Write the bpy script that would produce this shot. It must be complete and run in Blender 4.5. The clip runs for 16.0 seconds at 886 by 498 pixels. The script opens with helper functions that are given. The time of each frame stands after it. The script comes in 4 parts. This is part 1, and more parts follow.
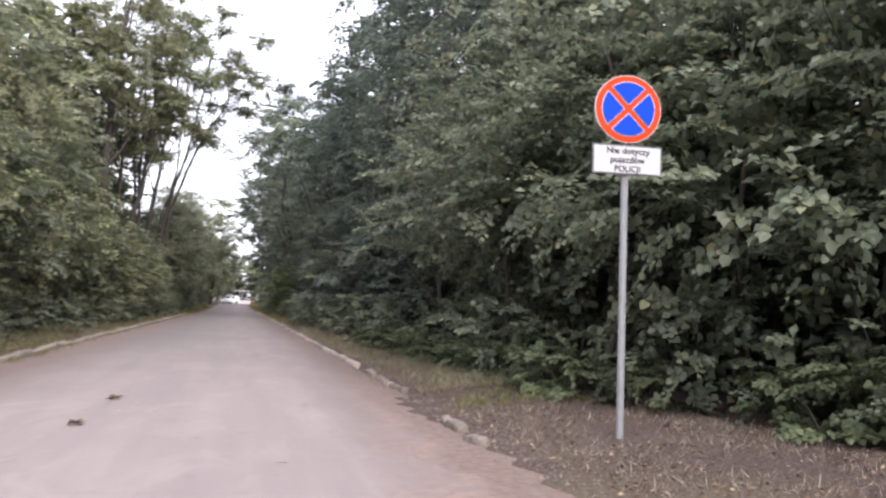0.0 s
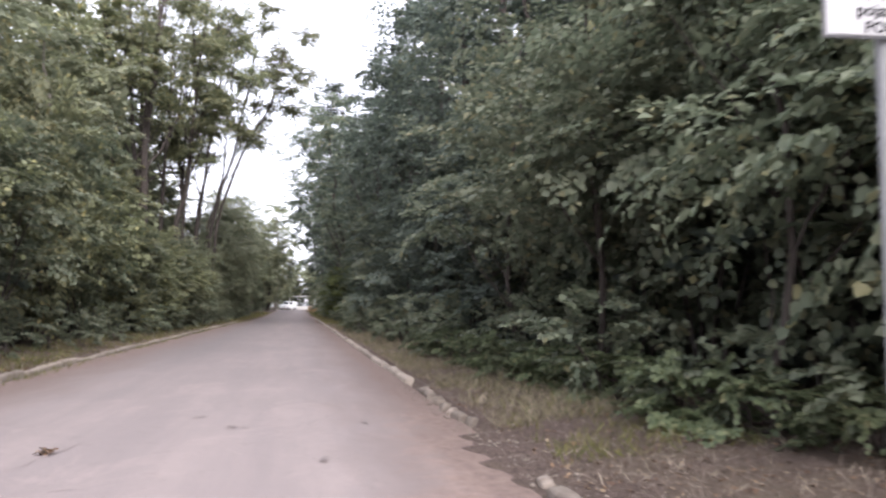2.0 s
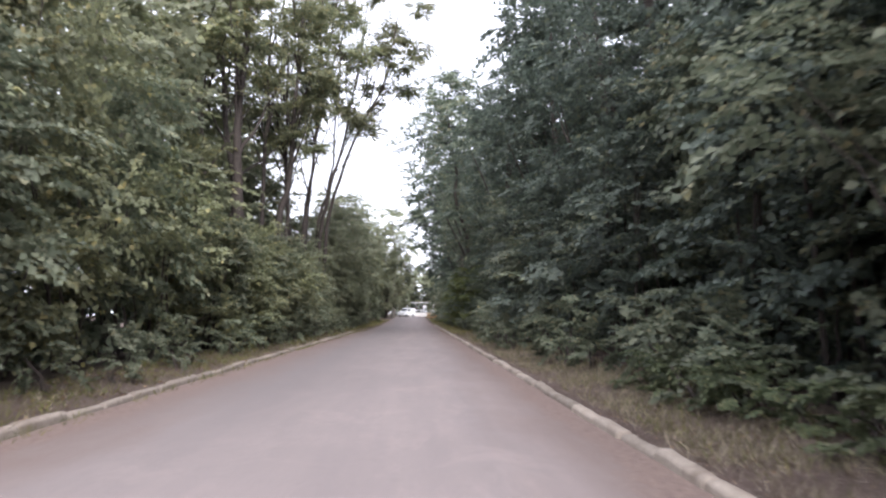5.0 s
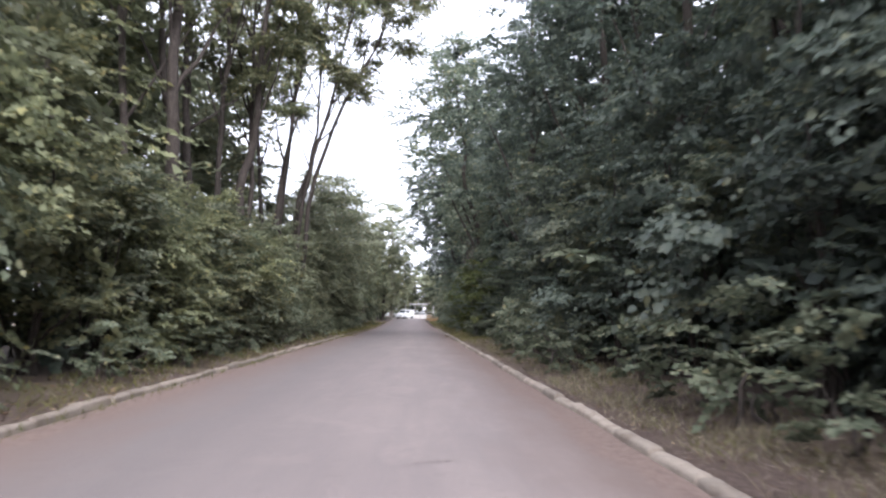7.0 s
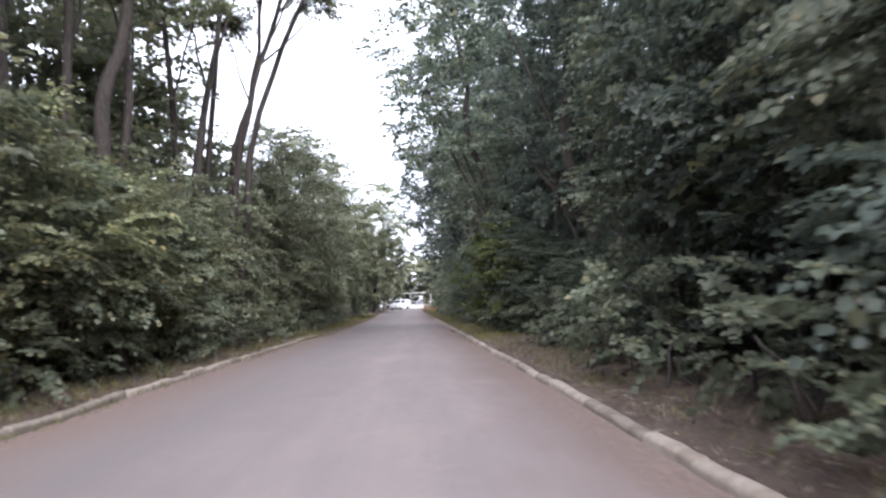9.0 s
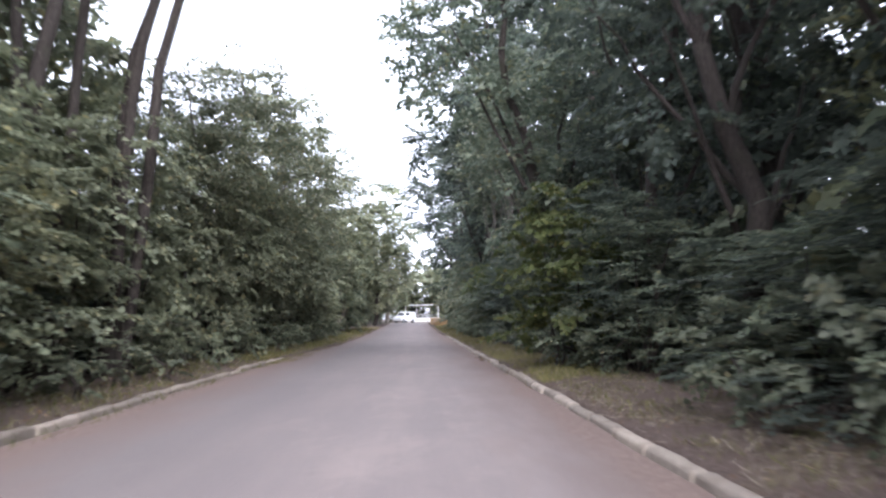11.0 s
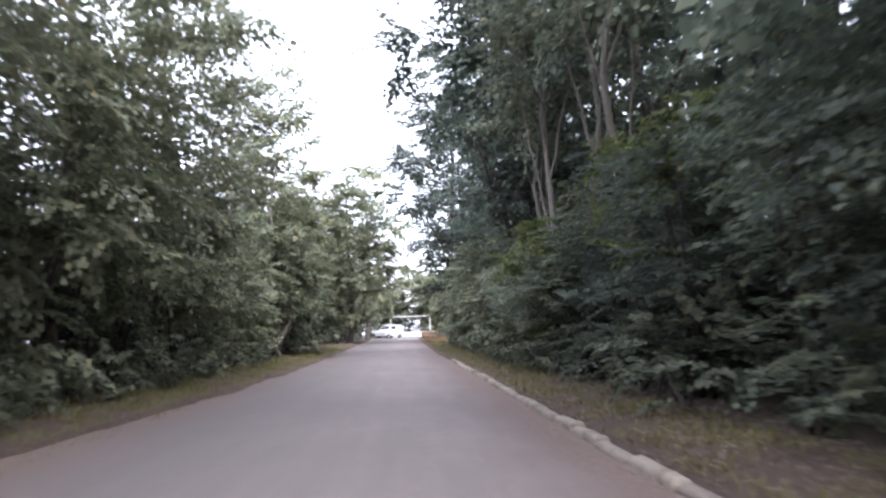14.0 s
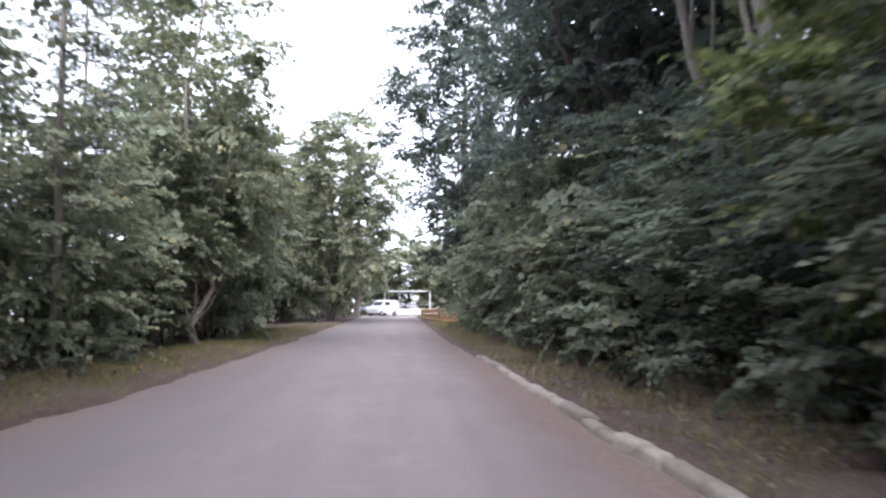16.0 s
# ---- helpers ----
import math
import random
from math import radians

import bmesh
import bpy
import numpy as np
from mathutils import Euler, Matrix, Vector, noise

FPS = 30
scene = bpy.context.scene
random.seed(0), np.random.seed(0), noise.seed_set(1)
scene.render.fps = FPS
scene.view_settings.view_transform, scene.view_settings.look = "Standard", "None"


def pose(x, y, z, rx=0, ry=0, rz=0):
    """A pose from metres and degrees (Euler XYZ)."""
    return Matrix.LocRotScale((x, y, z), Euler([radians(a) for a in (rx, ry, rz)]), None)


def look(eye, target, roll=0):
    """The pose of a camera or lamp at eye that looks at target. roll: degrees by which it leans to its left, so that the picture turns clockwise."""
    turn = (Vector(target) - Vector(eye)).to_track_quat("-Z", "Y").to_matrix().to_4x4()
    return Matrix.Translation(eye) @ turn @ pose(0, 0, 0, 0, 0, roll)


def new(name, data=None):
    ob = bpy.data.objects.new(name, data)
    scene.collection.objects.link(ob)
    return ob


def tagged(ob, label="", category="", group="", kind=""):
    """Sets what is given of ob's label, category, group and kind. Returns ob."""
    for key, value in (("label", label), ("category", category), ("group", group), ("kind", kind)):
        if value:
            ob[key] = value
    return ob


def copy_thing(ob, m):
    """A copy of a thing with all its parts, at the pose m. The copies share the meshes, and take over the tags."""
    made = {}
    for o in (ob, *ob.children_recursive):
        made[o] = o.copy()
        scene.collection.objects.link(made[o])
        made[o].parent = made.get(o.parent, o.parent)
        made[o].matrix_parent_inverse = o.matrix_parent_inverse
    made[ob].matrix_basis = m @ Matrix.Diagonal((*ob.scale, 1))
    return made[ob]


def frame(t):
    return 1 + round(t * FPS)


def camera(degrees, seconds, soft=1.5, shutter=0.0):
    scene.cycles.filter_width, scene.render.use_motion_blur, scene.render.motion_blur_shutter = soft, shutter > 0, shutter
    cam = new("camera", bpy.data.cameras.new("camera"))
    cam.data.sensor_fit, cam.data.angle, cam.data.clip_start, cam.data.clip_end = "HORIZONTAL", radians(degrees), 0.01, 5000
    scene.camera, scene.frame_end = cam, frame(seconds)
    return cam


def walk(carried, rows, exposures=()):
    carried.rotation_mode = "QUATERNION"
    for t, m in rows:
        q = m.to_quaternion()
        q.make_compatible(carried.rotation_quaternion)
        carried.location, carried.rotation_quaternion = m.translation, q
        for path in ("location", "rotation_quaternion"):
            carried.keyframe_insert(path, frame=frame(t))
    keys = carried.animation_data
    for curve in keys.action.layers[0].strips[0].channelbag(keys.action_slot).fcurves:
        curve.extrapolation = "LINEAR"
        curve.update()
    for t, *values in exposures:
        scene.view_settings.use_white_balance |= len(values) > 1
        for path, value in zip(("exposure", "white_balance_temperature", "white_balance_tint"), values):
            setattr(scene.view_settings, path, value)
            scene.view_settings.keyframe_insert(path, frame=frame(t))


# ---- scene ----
cam = camera(61.0, 16.0, soft=2.3, shutter=0.5)
PATH = [
    (0, (-0.266, 0.402, 1.104), (0.254, 2.327, 1.263), 2.2),
    (0.5, (-0.054, 1.064, 1.08), (0.532, 2.969, 1.241), 1.4),
    (1, (0.14, 1.754, 1.089), (0.719, 3.662, 1.249), 1.2),
    (1.5, (0.275, 2.459, 1.085), (0.77, 4.39, 1.242), 0.5),
    (2, (0.286, 3.185, 1.086), (0.661, 5.144, 1.243), 0.5),
    (2.5, (0.306, 3.809, 1.085), (0.548, 5.788, 1.248), -0.1),
    (3, (0.232, 4.343, 1.084), (0.434, 6.328, 1.223), -0.5),
    (3.5, (0.161, 5.407, 1.064), (0.334, 7.393, 1.225), -2.1),
    (4, (0.088, 6.912, 1.088), (0.205, 8.902, 1.25), -1.6),
    (6.5, (-0.043, 16.051, 1.138), (0.029, 18.042, 1.321), 0.2),
    (7, (-0.056, 18.107, 1.105), (0.021, 20.098, 1.282), 0.3),
    (7.5, (-0.029, 20.566, 1.021), (0.048, 22.556, 1.202), 0.3),
    (8, (0.016, 23.379, 1.095), (0.107, 25.369, 1.271), -0.7),
    (8.5, (0.073, 25.898, 1.054), (0.162, 27.886, 1.247), -2.8),
    (9, (0.074, 28.363, 1.1), (0.166, 30.356, 1.247), -2.1),
    (9.5, (0.041, 30.462, 1.106), (0.136, 32.449, 1.306), -1.3),
    (12, (-0.014, 44.235, 1.079), (0.061, 46.226, 1.254), -0.7),
    (12.5, (0.027, 47.35, 1.057), (0.117, 49.339, 1.247), -1.3),
    (13, (0.033, 50.118, 1.078), (0.125, 52.109, 1.25), -0.8),
    (13.5, (0.101, 53.231, 1.116), (0.196, 55.222, 1.269), -0.9),
    (14, (0.083, 56.176, 1.075), (0.194, 58.16, 1.295), -1.6),
    (14.5, (0.186, 59.415, 1.052), (0.3, 61.406, 1.207), -1.5),
    (15, (0.238, 62.594, 1.075), (0.345, 64.582, 1.269), -1.3),
    (15.5, (0.224, 65.578, 1.071), (0.336, 67.567, 1.251), -1.0),
    (16, (0.17, 68.287, 1.045), (0.286, 70.277, 1.208), -0.5),
]
EXPOSURES = [(0, 1.8, 6340, 16.5), (4, 1.9, 6230, 16), (8, 2.06, 6030, 15), (12, 2.32, 5880, 15.5), (15.3, 2.4, 5900, 16), (16, 2.28, 5900, 16)]
walk(cam, [(t, look(eye, target, roll)) for t, eye, target, roll in PATH], EXPOSURES)

# ---- world and light ----
world = bpy.data.worlds.new("overcast_sky")
scene.world = world
world.use_nodes = True
wn = world.node_tree
sky = wn.nodes.new("ShaderNodeTexSky")
sky.sky_type, sky.sun_disc = "NISHITA", False
sky.sun_elevation, sky.sun_rotation = radians(46), radians(173)
sky.air_density, sky.dust_density, sky.ozone_density = 1.0, 6.0, 0.6
# a closed bright cloud layer over the clear sky
veil = wn.nodes.new("ShaderNodeMix")
veil.data_type = "RGBA"
veil.inputs[0].default_value = 0.86
veil.inputs[7].default_value = (4.15, 4.25, 4.55, 1)
wn.links.new(sky.outputs["Color"], veil.inputs[6])
wn.links.new(veil.outputs[2], wn.nodes["Background"].inputs["Color"])
wn.nodes["Background"].inputs["Strength"].default_value = 0.15

sun = new("sun", bpy.data.lights.new("sun", "SUN"))
sun.data.energy, sun.data.angle, sun.data.color = 1.45, radians(50), (1.0, 0.97, 0.93)
sun.matrix_world = look((4, -32, 33), (0, 0, 0))

# ---- materials ----


def material(name, rough=0.8, spec=0.4):
    mat = bpy.data.materials.new(name)
    mat.use_nodes = True
    tree = mat.node_tree
    bsdf = tree.nodes["Principled BSDF"]
    bsdf.inputs["Roughness"].default_value = rough
    bsdf.inputs["Specular IOR Level"].default_value = spec
    return mat, tree, bsdf


def ramp(tree, socket, stops, interp="LINEAR"):
    node = tree.nodes.new("ShaderNodeValToRGB")
    node.color_ramp.interpolation = interp
    while len(node.color_ramp.elements) < len(stops):
        node.color_ramp.elements.new(0.5)
    for e, (at, col) in zip(node.color_ramp.elements, stops):
        e.position, e.color = at, (*col, 1)
    tree.links.new(socket, node.inputs[0])
    return node.outputs[0]


def coords(tree, scale=(1, 1, 1), which="Object"):
    tc, mp = tree.nodes.new("ShaderNodeTexCoord"), tree.nodes.new("ShaderNodeMapping")
    mp.inputs["Scale"].default_value = scale
    tree.links.new(tc.outputs[which], mp.inputs[0])
    return mp.outputs[0]


def noise_tex(tree, vec, scale, detail=4, rough=0.55, warp=0.0):
    n = tree.nodes.new("ShaderNodeTexNoise")
    n.inputs["Scale"].default_value, n.inputs["Detail"].default_value = scale, detail
    n.inputs["Roughness"].default_value, n.inputs["Distortion"].default_value = rough, warp
    tree.links.new(vec, n.inputs["Vector"])
    return n.outputs["Fac"]


def mix(tree, fac, a, b, mode="MIX"):
    n = tree.nodes.new("ShaderNodeMix")
    n.data_type, n.blend_type = "RGBA", mode
    for value, slot in ((fac, 0), (a, 6), (b, 7)):
        if isinstance(value, bpy.types.NodeSocket):
            tree.links.new(value, n.inputs[slot])
        else:
            n.inputs[slot].default_value = value if slot == 0 else (*value, 1)
    return n.outputs[2]


def math_node(tree, op, a, b=0.0, clamp=False):
    n = tree.nodes.new("ShaderNodeMath")
    n.operation, n.use_clamp = op, clamp
    for k, value in enumerate((a, b)):
        if isinstance(value, bpy.types.NodeSocket):
            tree.links.new(value, n.inputs[k])
        else:
            n.inputs[k].default_value = value
    return n.outputs[0]


def bump(tree, bsdf, height, strength=0.4, distance=0.01):
    n = tree.nodes.new("ShaderNodeBump")
    n.inputs["Strength"].default_value, n.inputs["Distance"].default_value = strength, distance
    tree.links.new(height, n.inputs["Height"])
    tree.links.new(n.outputs[0], bsdf.inputs["Normal"])


def leaf_material(name, dark, mid, light, odd, rough=0.54, through_light=0.46):
    """Foliage: each leaf takes its own green, each plant a small shift of it."""
    mat, tree, bsdf = material(name, rough, 0.35)
    geo, info = tree.nodes.new("ShaderNodeNewGeometry"), tree.nodes.new("ShaderNodeObjectInfo")
    col = ramp(tree, geo.outputs["Random Per Island"], [(0, dark), (0.45, mid), (0.9, light), (1.0, odd)])
    patch = noise_tex(tree, coords(tree), 0.8, 2)
    val = math_node(tree, "ADD", math_node(tree, "MULTIPLY", info.outputs["Random"], 0.5), math_node(tree, "MULTIPLY", patch, 0.9))
    hsv = tree.nodes.new("ShaderNodeHueSaturation")
    tree.links.new(col, hsv.inputs["Color"])
    tree.links.new(math_node(tree, "ADD", val, 0.3), hsv.inputs["Value"])
    tree.links.new(math_node(tree, "ADD", math_node(tree, "MULTIPLY", info.outputs["Random"], 0.02), 0.49), hsv.inputs["Hue"])
    tree.links.new(hsv.outputs[0], bsdf.inputs["Base Color"])
    thin = tree.nodes.new("ShaderNodeBsdfTranslucent")
    tree.links.new(hsv.outputs[0], thin.inputs["Color"])
    blend = tree.nodes.new("ShaderNodeMixShader")
    blend.inputs[0].default_value = through_light
    tree.links.new(bsdf.outputs[0], blend.inputs[1])
    tree.links.new(thin.outputs[0], blend.inputs[2])
    tree.links.new(blend.outputs[0], tree.nodes["Material Output"].inputs["Surface"])
    return mat


LEAF_HAZEL = leaf_material("hazel_leaf", (0.092, 0.112, 0.076), (0.146, 0.171, 0.115), (0.206, 0.226, 0.156), (0.27, 0.25, 0.14))
LEAF_LEFT = leaf_material("thicket_leaf", (0.121, 0.135, 0.081), (0.173, 0.189, 0.108), (0.239, 0.249, 0.138), (0.327, 0.292, 0.129))
# the dark crowns' own green; on near right shrubs it paints in shade
LEAF_DARK_AND_SHADE = leaf_material("dark_crown_and_shade_leaf", (0.063, 0.080, 0.066), (0.094, 0.118, 0.096), (0.137, 0.161, 0.126), (0.174, 0.183, 0.113))
LEAF_TEAL = leaf_material("blue_green_leaf", (0.095, 0.120, 0.088), (0.148, 0.176, 0.128), (0.204, 0.228, 0.164), (0.26, 0.24, 0.13))
# pale green with distance haze and skylight put into the leaf colour
LEAF_PALE_HAZED_LIT = leaf_material("pale_hazed_lit_leaf", (0.148, 0.168, 0.112), (0.192, 0.211, 0.137), (0.246, 0.262, 0.170), (0.325, 0.290, 0.152))
LEAF_YELLOW = leaf_material("yellowing_leaf", (0.070, 0.094, 0.036), (0.112, 0.140, 0.050), (0.165, 0.186, 0.070), (0.26, 0.235, 0.085))
LEAF_FRESH = leaf_material("fresh_leaf", (0.074, 0.094, 0.054), (0.112, 0.136, 0.074), (0.155, 0.178, 0.098), (0.22, 0.21, 0.12))


def bark_material(name, a, b):
    mat, tree, bsdf = material(name, 0.9, 0.2)
    grain = noise_tex(tree, coords(tree, (9, 9, 1.6)), 3.0, 6, 0.65, 0.6)
    moss = noise_tex(tree, coords(tree), 1.1, 3)
    col = ramp(tree, grain, [(0.3, a), (0.7, b)])
    tree.links.new(mix(tree, ramp(tree, moss, [(0.55, (0, 0, 0)), (0.75, (0.5, 0.5, 0.5))]), col, (0.06, 0.065, 0.04)), bsdf.inputs["Base Color"])
    bump(tree, bsdf, grain, 0.8, 0.02)
    return mat


BARK_DARK = bark_material("dark_bark", (0.032, 0.027, 0.025), (0.095, 0.080, 0.072))
BARK_GREY = bark_material("grey_bark", (0.09, 0.08, 0.07), (0.24, 0.215, 0.19))


def road_material():
    """Old grey-pink asphalt, darker to the left and further on, with sandy edges, worn patches and fine grit."""
    mat, tree, bsdf = material("worn_asphalt", 0.85, 0.3)
    vec = coords(tree)
    broad = noise_tex(tree, vec, 0.35, 4, 0.6, 0.4)
    streak = noise_tex(tree, coords(tree, (1.6, 0.12, 1)), 1.4, 4, 0.6)
    grit = noise_tex(tree, vec, 140, 2, 0.7)
    middle = noise_tex(tree, vec, 4.5, 5, 0.65)
    base = ramp(tree, broad, [(0.30, (0.196, 0.166, 0.162)), (0.55, (0.223, 0.188, 0.183)), (0.75, (0.246, 0.205, 0.196))])
    base = mix(tree, ramp(tree, streak, [(0.38, (0, 0, 0)), (0.62, (0.6, 0.6, 0.6))]), base, (0.166, 0.143, 0.144))
    blot = noise_tex(tree, coords(tree, (1, 0.55, 1)), 1.3, 7, 0.7, 0.8)
    base = mix(tree, ramp(tree, blot, [(0.52, (0, 0, 0)), (0.68, (0.55, 0.55, 0.55))]), base, (0.278, 0.229, 0.218))
    base = mix(tree, ramp(tree, middle, [(0.58, (0, 0, 0)), (0.74, (0.5, 0.5, 0.5))]), base, (0.141, 0.118, 0.115))
    sep = tree.nodes.new("ShaderNodeSeparateXYZ")
    tree.links.new(vec, sep.inputs[0])
    # darker grey towards the left, stronger further on
    worn = math_node(tree, "ADD", math_node(tree, "MULTIPLY", sep.outputs[0], -0.55), -0.42)
    worn = math_node(tree, "ADD", worn, math_node(tree, "MULTIPLY", noise_tex(tree, coords(tree, (1, 0.15, 1)), 0.9, 4, 0.6, 0.4), 0.5), True)
    further = math_node(tree, "ADD", math_node(tree, "MULTIPLY", sep.outputs[1], 0.07), -0.55, True)
    left_tone = math_node(tree, "MULTIPLY", further, math_node(tree, "ADD", math_node(tree, "MULTIPLY", worn, 0.52), 0.26))
    base = mix(tree, left_tone, base, (0.094, 0.084, 0.084))
    # drifted sand along both kerbs, its colour darkened for tree shade and vignetting
    off = math_node(tree, "ABSOLUTE", math_node(tree, "ADD", sep.outputs[0], 0.86))
    edge = math_node(tree, "ADD", off, math_node(tree, "MULTIPLY", noise_tex(tree, coords(tree, (1, 0.3, 1)), 1.6, 5, 0.6), 1.5))
    sand_shade = ramp(tree, math_node(tree, "MULTIPLY", edge, 0.25), [(0.54, (0, 0, 0)), (0.80, (0.9, 0.9, 0.9))])
    base = mix(tree, sand_shade, base, (0.122, 0.088, 0.076))
    apron = math_node(tree, "SUBTRACT", math_node(tree, "MULTIPLY", sep.outputs[0], 1.2), math_node(tree, "MULTIPLY", sep.outputs[1], 0.16))
    apron = math_node(tree, "ADD", apron, math_node(tree, "MULTIPLY", noise_tex(tree, vec, 1.9, 6, 0.65, 0.6), 3.6))
    base = mix(tree, ramp(tree, math_node(tree, "MULTIPLY", apron, 0.3), [(0.50, (0, 0, 0)), (0.78, (0.85, 0.85, 0.85))]), base, mix(tree, ramp(tree, noise_tex(tree, vec, 9, 6, 0.7, 0.5), [(0.4, (0, 0, 0)), (0.62, (1, 1, 1))]), (0.150, 0.098, 0.082), (0.250, 0.182, 0.150)))
    # a gutter of dark reddish sand, wide where the kerb is lost
    gap = math_node(tree, "MINIMUM", math_node(tree, "SUBTRACT", 1.88, sep.outputs[0]), math_node(tree, "ADD", sep.outputs[0], 3.79))
    drift = math_node(tree, "MULTIPLY", noise_tex(tree, coords(tree, (1, 0.35, 1)), 2.4, 6, 0.66, 0.5), 0.86)
    lost = math_node(tree, "ADD", math_node(tree, "MULTIPLY", sep.outputs[1], -0.12), 1.26, True)
    lost = math_node(tree, "MULTIPLY", lost, math_node(tree, "ADD", math_node(tree, "MULTIPLY", noise_tex(tree, vec, 1.5, 6, 0.7, 0.8), 1.5), -0.42))
    gut = math_node(tree, "ADD", math_node(tree, "SUBTRACT", drift, gap), math_node(tree, "ADD", lost, 0.4))
    base = mix(tree, ramp(tree, gut, [(0.34, (0, 0, 0)), (0.56, (0.9, 0.9, 0.9))]), base, mix(tree, ramp(tree, noise_tex(tree, vec, 13, 5, 0.7), [(0.35, (0, 0, 0)), (0.65, (1, 1, 1))]), (0.092, 0.060, 0.050), (0.175, 0.124, 0.104)))
    base = mix(tree, ramp(tree, grit, [(0.35, (0.0, 0.0, 0.0)), (0.8, (0.35, 0.35, 0.35))]), base, (0.314, 0.273, 0.262))
    tree.links.new(base, bsdf.inputs["Base Color"])
    bump(tree, bsdf, math_node(tree, "ADD", grit, math_node(tree, "MULTIPLY", middle, 2.0)), 0.14, 0.005)
    return mat


def ground_material():
    mat, tree, bsdf = material("forest_soil", 0.95, 0.15)
    vec = coords(tree)
    big, fine = noise_tex(tree, vec, 0.7, 5, 0.6, 0.5), noise_tex(tree, vec, 28, 5, 0.7)
    soil = ramp(tree, fine, [(0.3, (0.044, 0.032, 0.028)), (0.5, (0.084, 0.062, 0.054)), (0.72, (0.155, 0.120, 0.104))])
    dry = ramp(tree, fine, [(0.3, (0.064, 0.051, 0.039)), (0.7, (0.150, 0.120, 0.090))])
    tree.links.new(mix(tree, ramp(tree, big, [(0.48, (0, 0, 0)), (0.66, (1, 1, 1))]), soil, dry), bsdf.inputs["Base Color"])
    bump(tree, bsdf, fine, 0.8, 0.03)
    return mat


def stone_material(name, a, b, stain):
    mat, tree, bsdf = material(name, 0.9, 0.25)
    info = tree.nodes.new("ShaderNodeObjectInfo")
    vec = coords(tree)
    add = tree.nodes.new("ShaderNodeVectorMath")
    add.operation = "ADD"
    tree.links.new(vec, add.inputs[0])
    tree.links.new(math_node(tree, "MULTIPLY", info.outputs["Random"], 50), add.inputs[1])
    g, s = noise_tex(tree, add.outputs[0], 22, 5, 0.7), noise_tex(tree, add.outputs[0], 3.2, 4, 0.6, 0.4)
    col = mix(tree, ramp(tree, s, [(0.48, (0, 0, 0)), (0.7, (0.8, 0.8, 0.8))]), ramp(tree, g, [(0.3, a), (0.7, b)]), stain)
    hsv = tree.nodes.new("ShaderNodeHueSaturation")
    tree.links.new(col, hsv.inputs["Color"])
    tree.links.new(math_node(tree, "ADD", math_node(tree, "MULTIPLY", info.outputs["Random"], 0.5), 0.72), hsv.inputs["Value"])
    tree.links.new(hsv.outputs[0], bsdf.inputs["Base Color"])
    bump(tree, bsdf, g, 0.6, 0.008)
    return mat


def plain(name, colour, rough=0.5, metal=0.0, spots=0.15, scale=8.0, spec=0.4):
    mat, tree, bsdf = material(name, rough, spec)
    dirt = noise_tex(tree, coords(tree), scale, 5, 0.65)
    worn = tuple(c * 0.6 for c in colour)
    tree.links.new(mix(tree, ramp(tree, dirt, [(0.45, (0, 0, 0)), (0.8, (spots, spots, spots))]), colour, worn), bsdf.inputs["Base Color"])
    bsdf.inputs["Metallic"].default_value = metal
    return mat


ROAD, SOIL = road_material(), ground_material()
KERB = stone_material("weathered_kerb_concrete", (0.205, 0.175, 0.150), (0.315, 0.272, 0.232), (0.15, 0.118, 0.096))
RUBBLE = stone_material("broken_kerb_concrete", (0.150, 0.126, 0.108), (0.26, 0.222, 0.190), (0.11, 0.086, 0.070))
CONCRETE = stone_material("pale_concrete", (0.50, 0.48, 0.46), (0.66, 0.64, 0.61), (0.42, 0.40, 0.37))
SAND_PATH = stone_material("sandy_paving", (0.36, 0.31, 0.26), (0.48, 0.42, 0.36), (0.28, 0.23, 0.18))
GALVANISED = plain("galvanised_steel", (0.27, 0.275, 0.285), 0.7, 0.3, 0.5, 14)
SIGN_RED = plain("sign_red", (0.60, 0.050, 0.012), 0.6, 0, 0.12, spec=0.12)
SIGN_BLUE = plain("sign_blue", (0.004, 0.052, 0.46), 0.6, 0, 0.12, spec=0.12)
SIGN_WHITE = plain("sign_white", (0.50, 0.50, 0.515), 0.6, 0, 0.10, spec=0.10)
SIGN_BACK = plain("sign_grey_edge", (0.16, 0.16, 0.17), 0.55, 0.4)
LETTER = plain("letter_black", (0.014, 0.014, 0.016), 0.7, 0, 0.0, spec=0.08)
WHITE_PAINT = plain("white_paint", (0.62, 0.62, 0.61), 0.35, 0, 0.15, 3)
GLASS_DARK = plain("tinted_glass", (0.02, 0.025, 0.03), 0.08, 0, 0.0)
RUBBER = plain("black_rubber", (0.02, 0.02, 0.02), 0.8, 0, 0.2)
TIMBER = plain("ochre_timber", (0.44, 0.26, 0.105), 0.75, 0, 0.5, 6)


def scatter_material(name, stops, rough=0.85):
    mat, tree, bsdf = material(name, rough, 0.2)
    geo = tree.nodes.new("ShaderNodeNewGeometry")
    tree.links.new(ramp(tree, geo.outputs["Random Per Island"], stops), bsdf.inputs["Base Color"])
    return mat


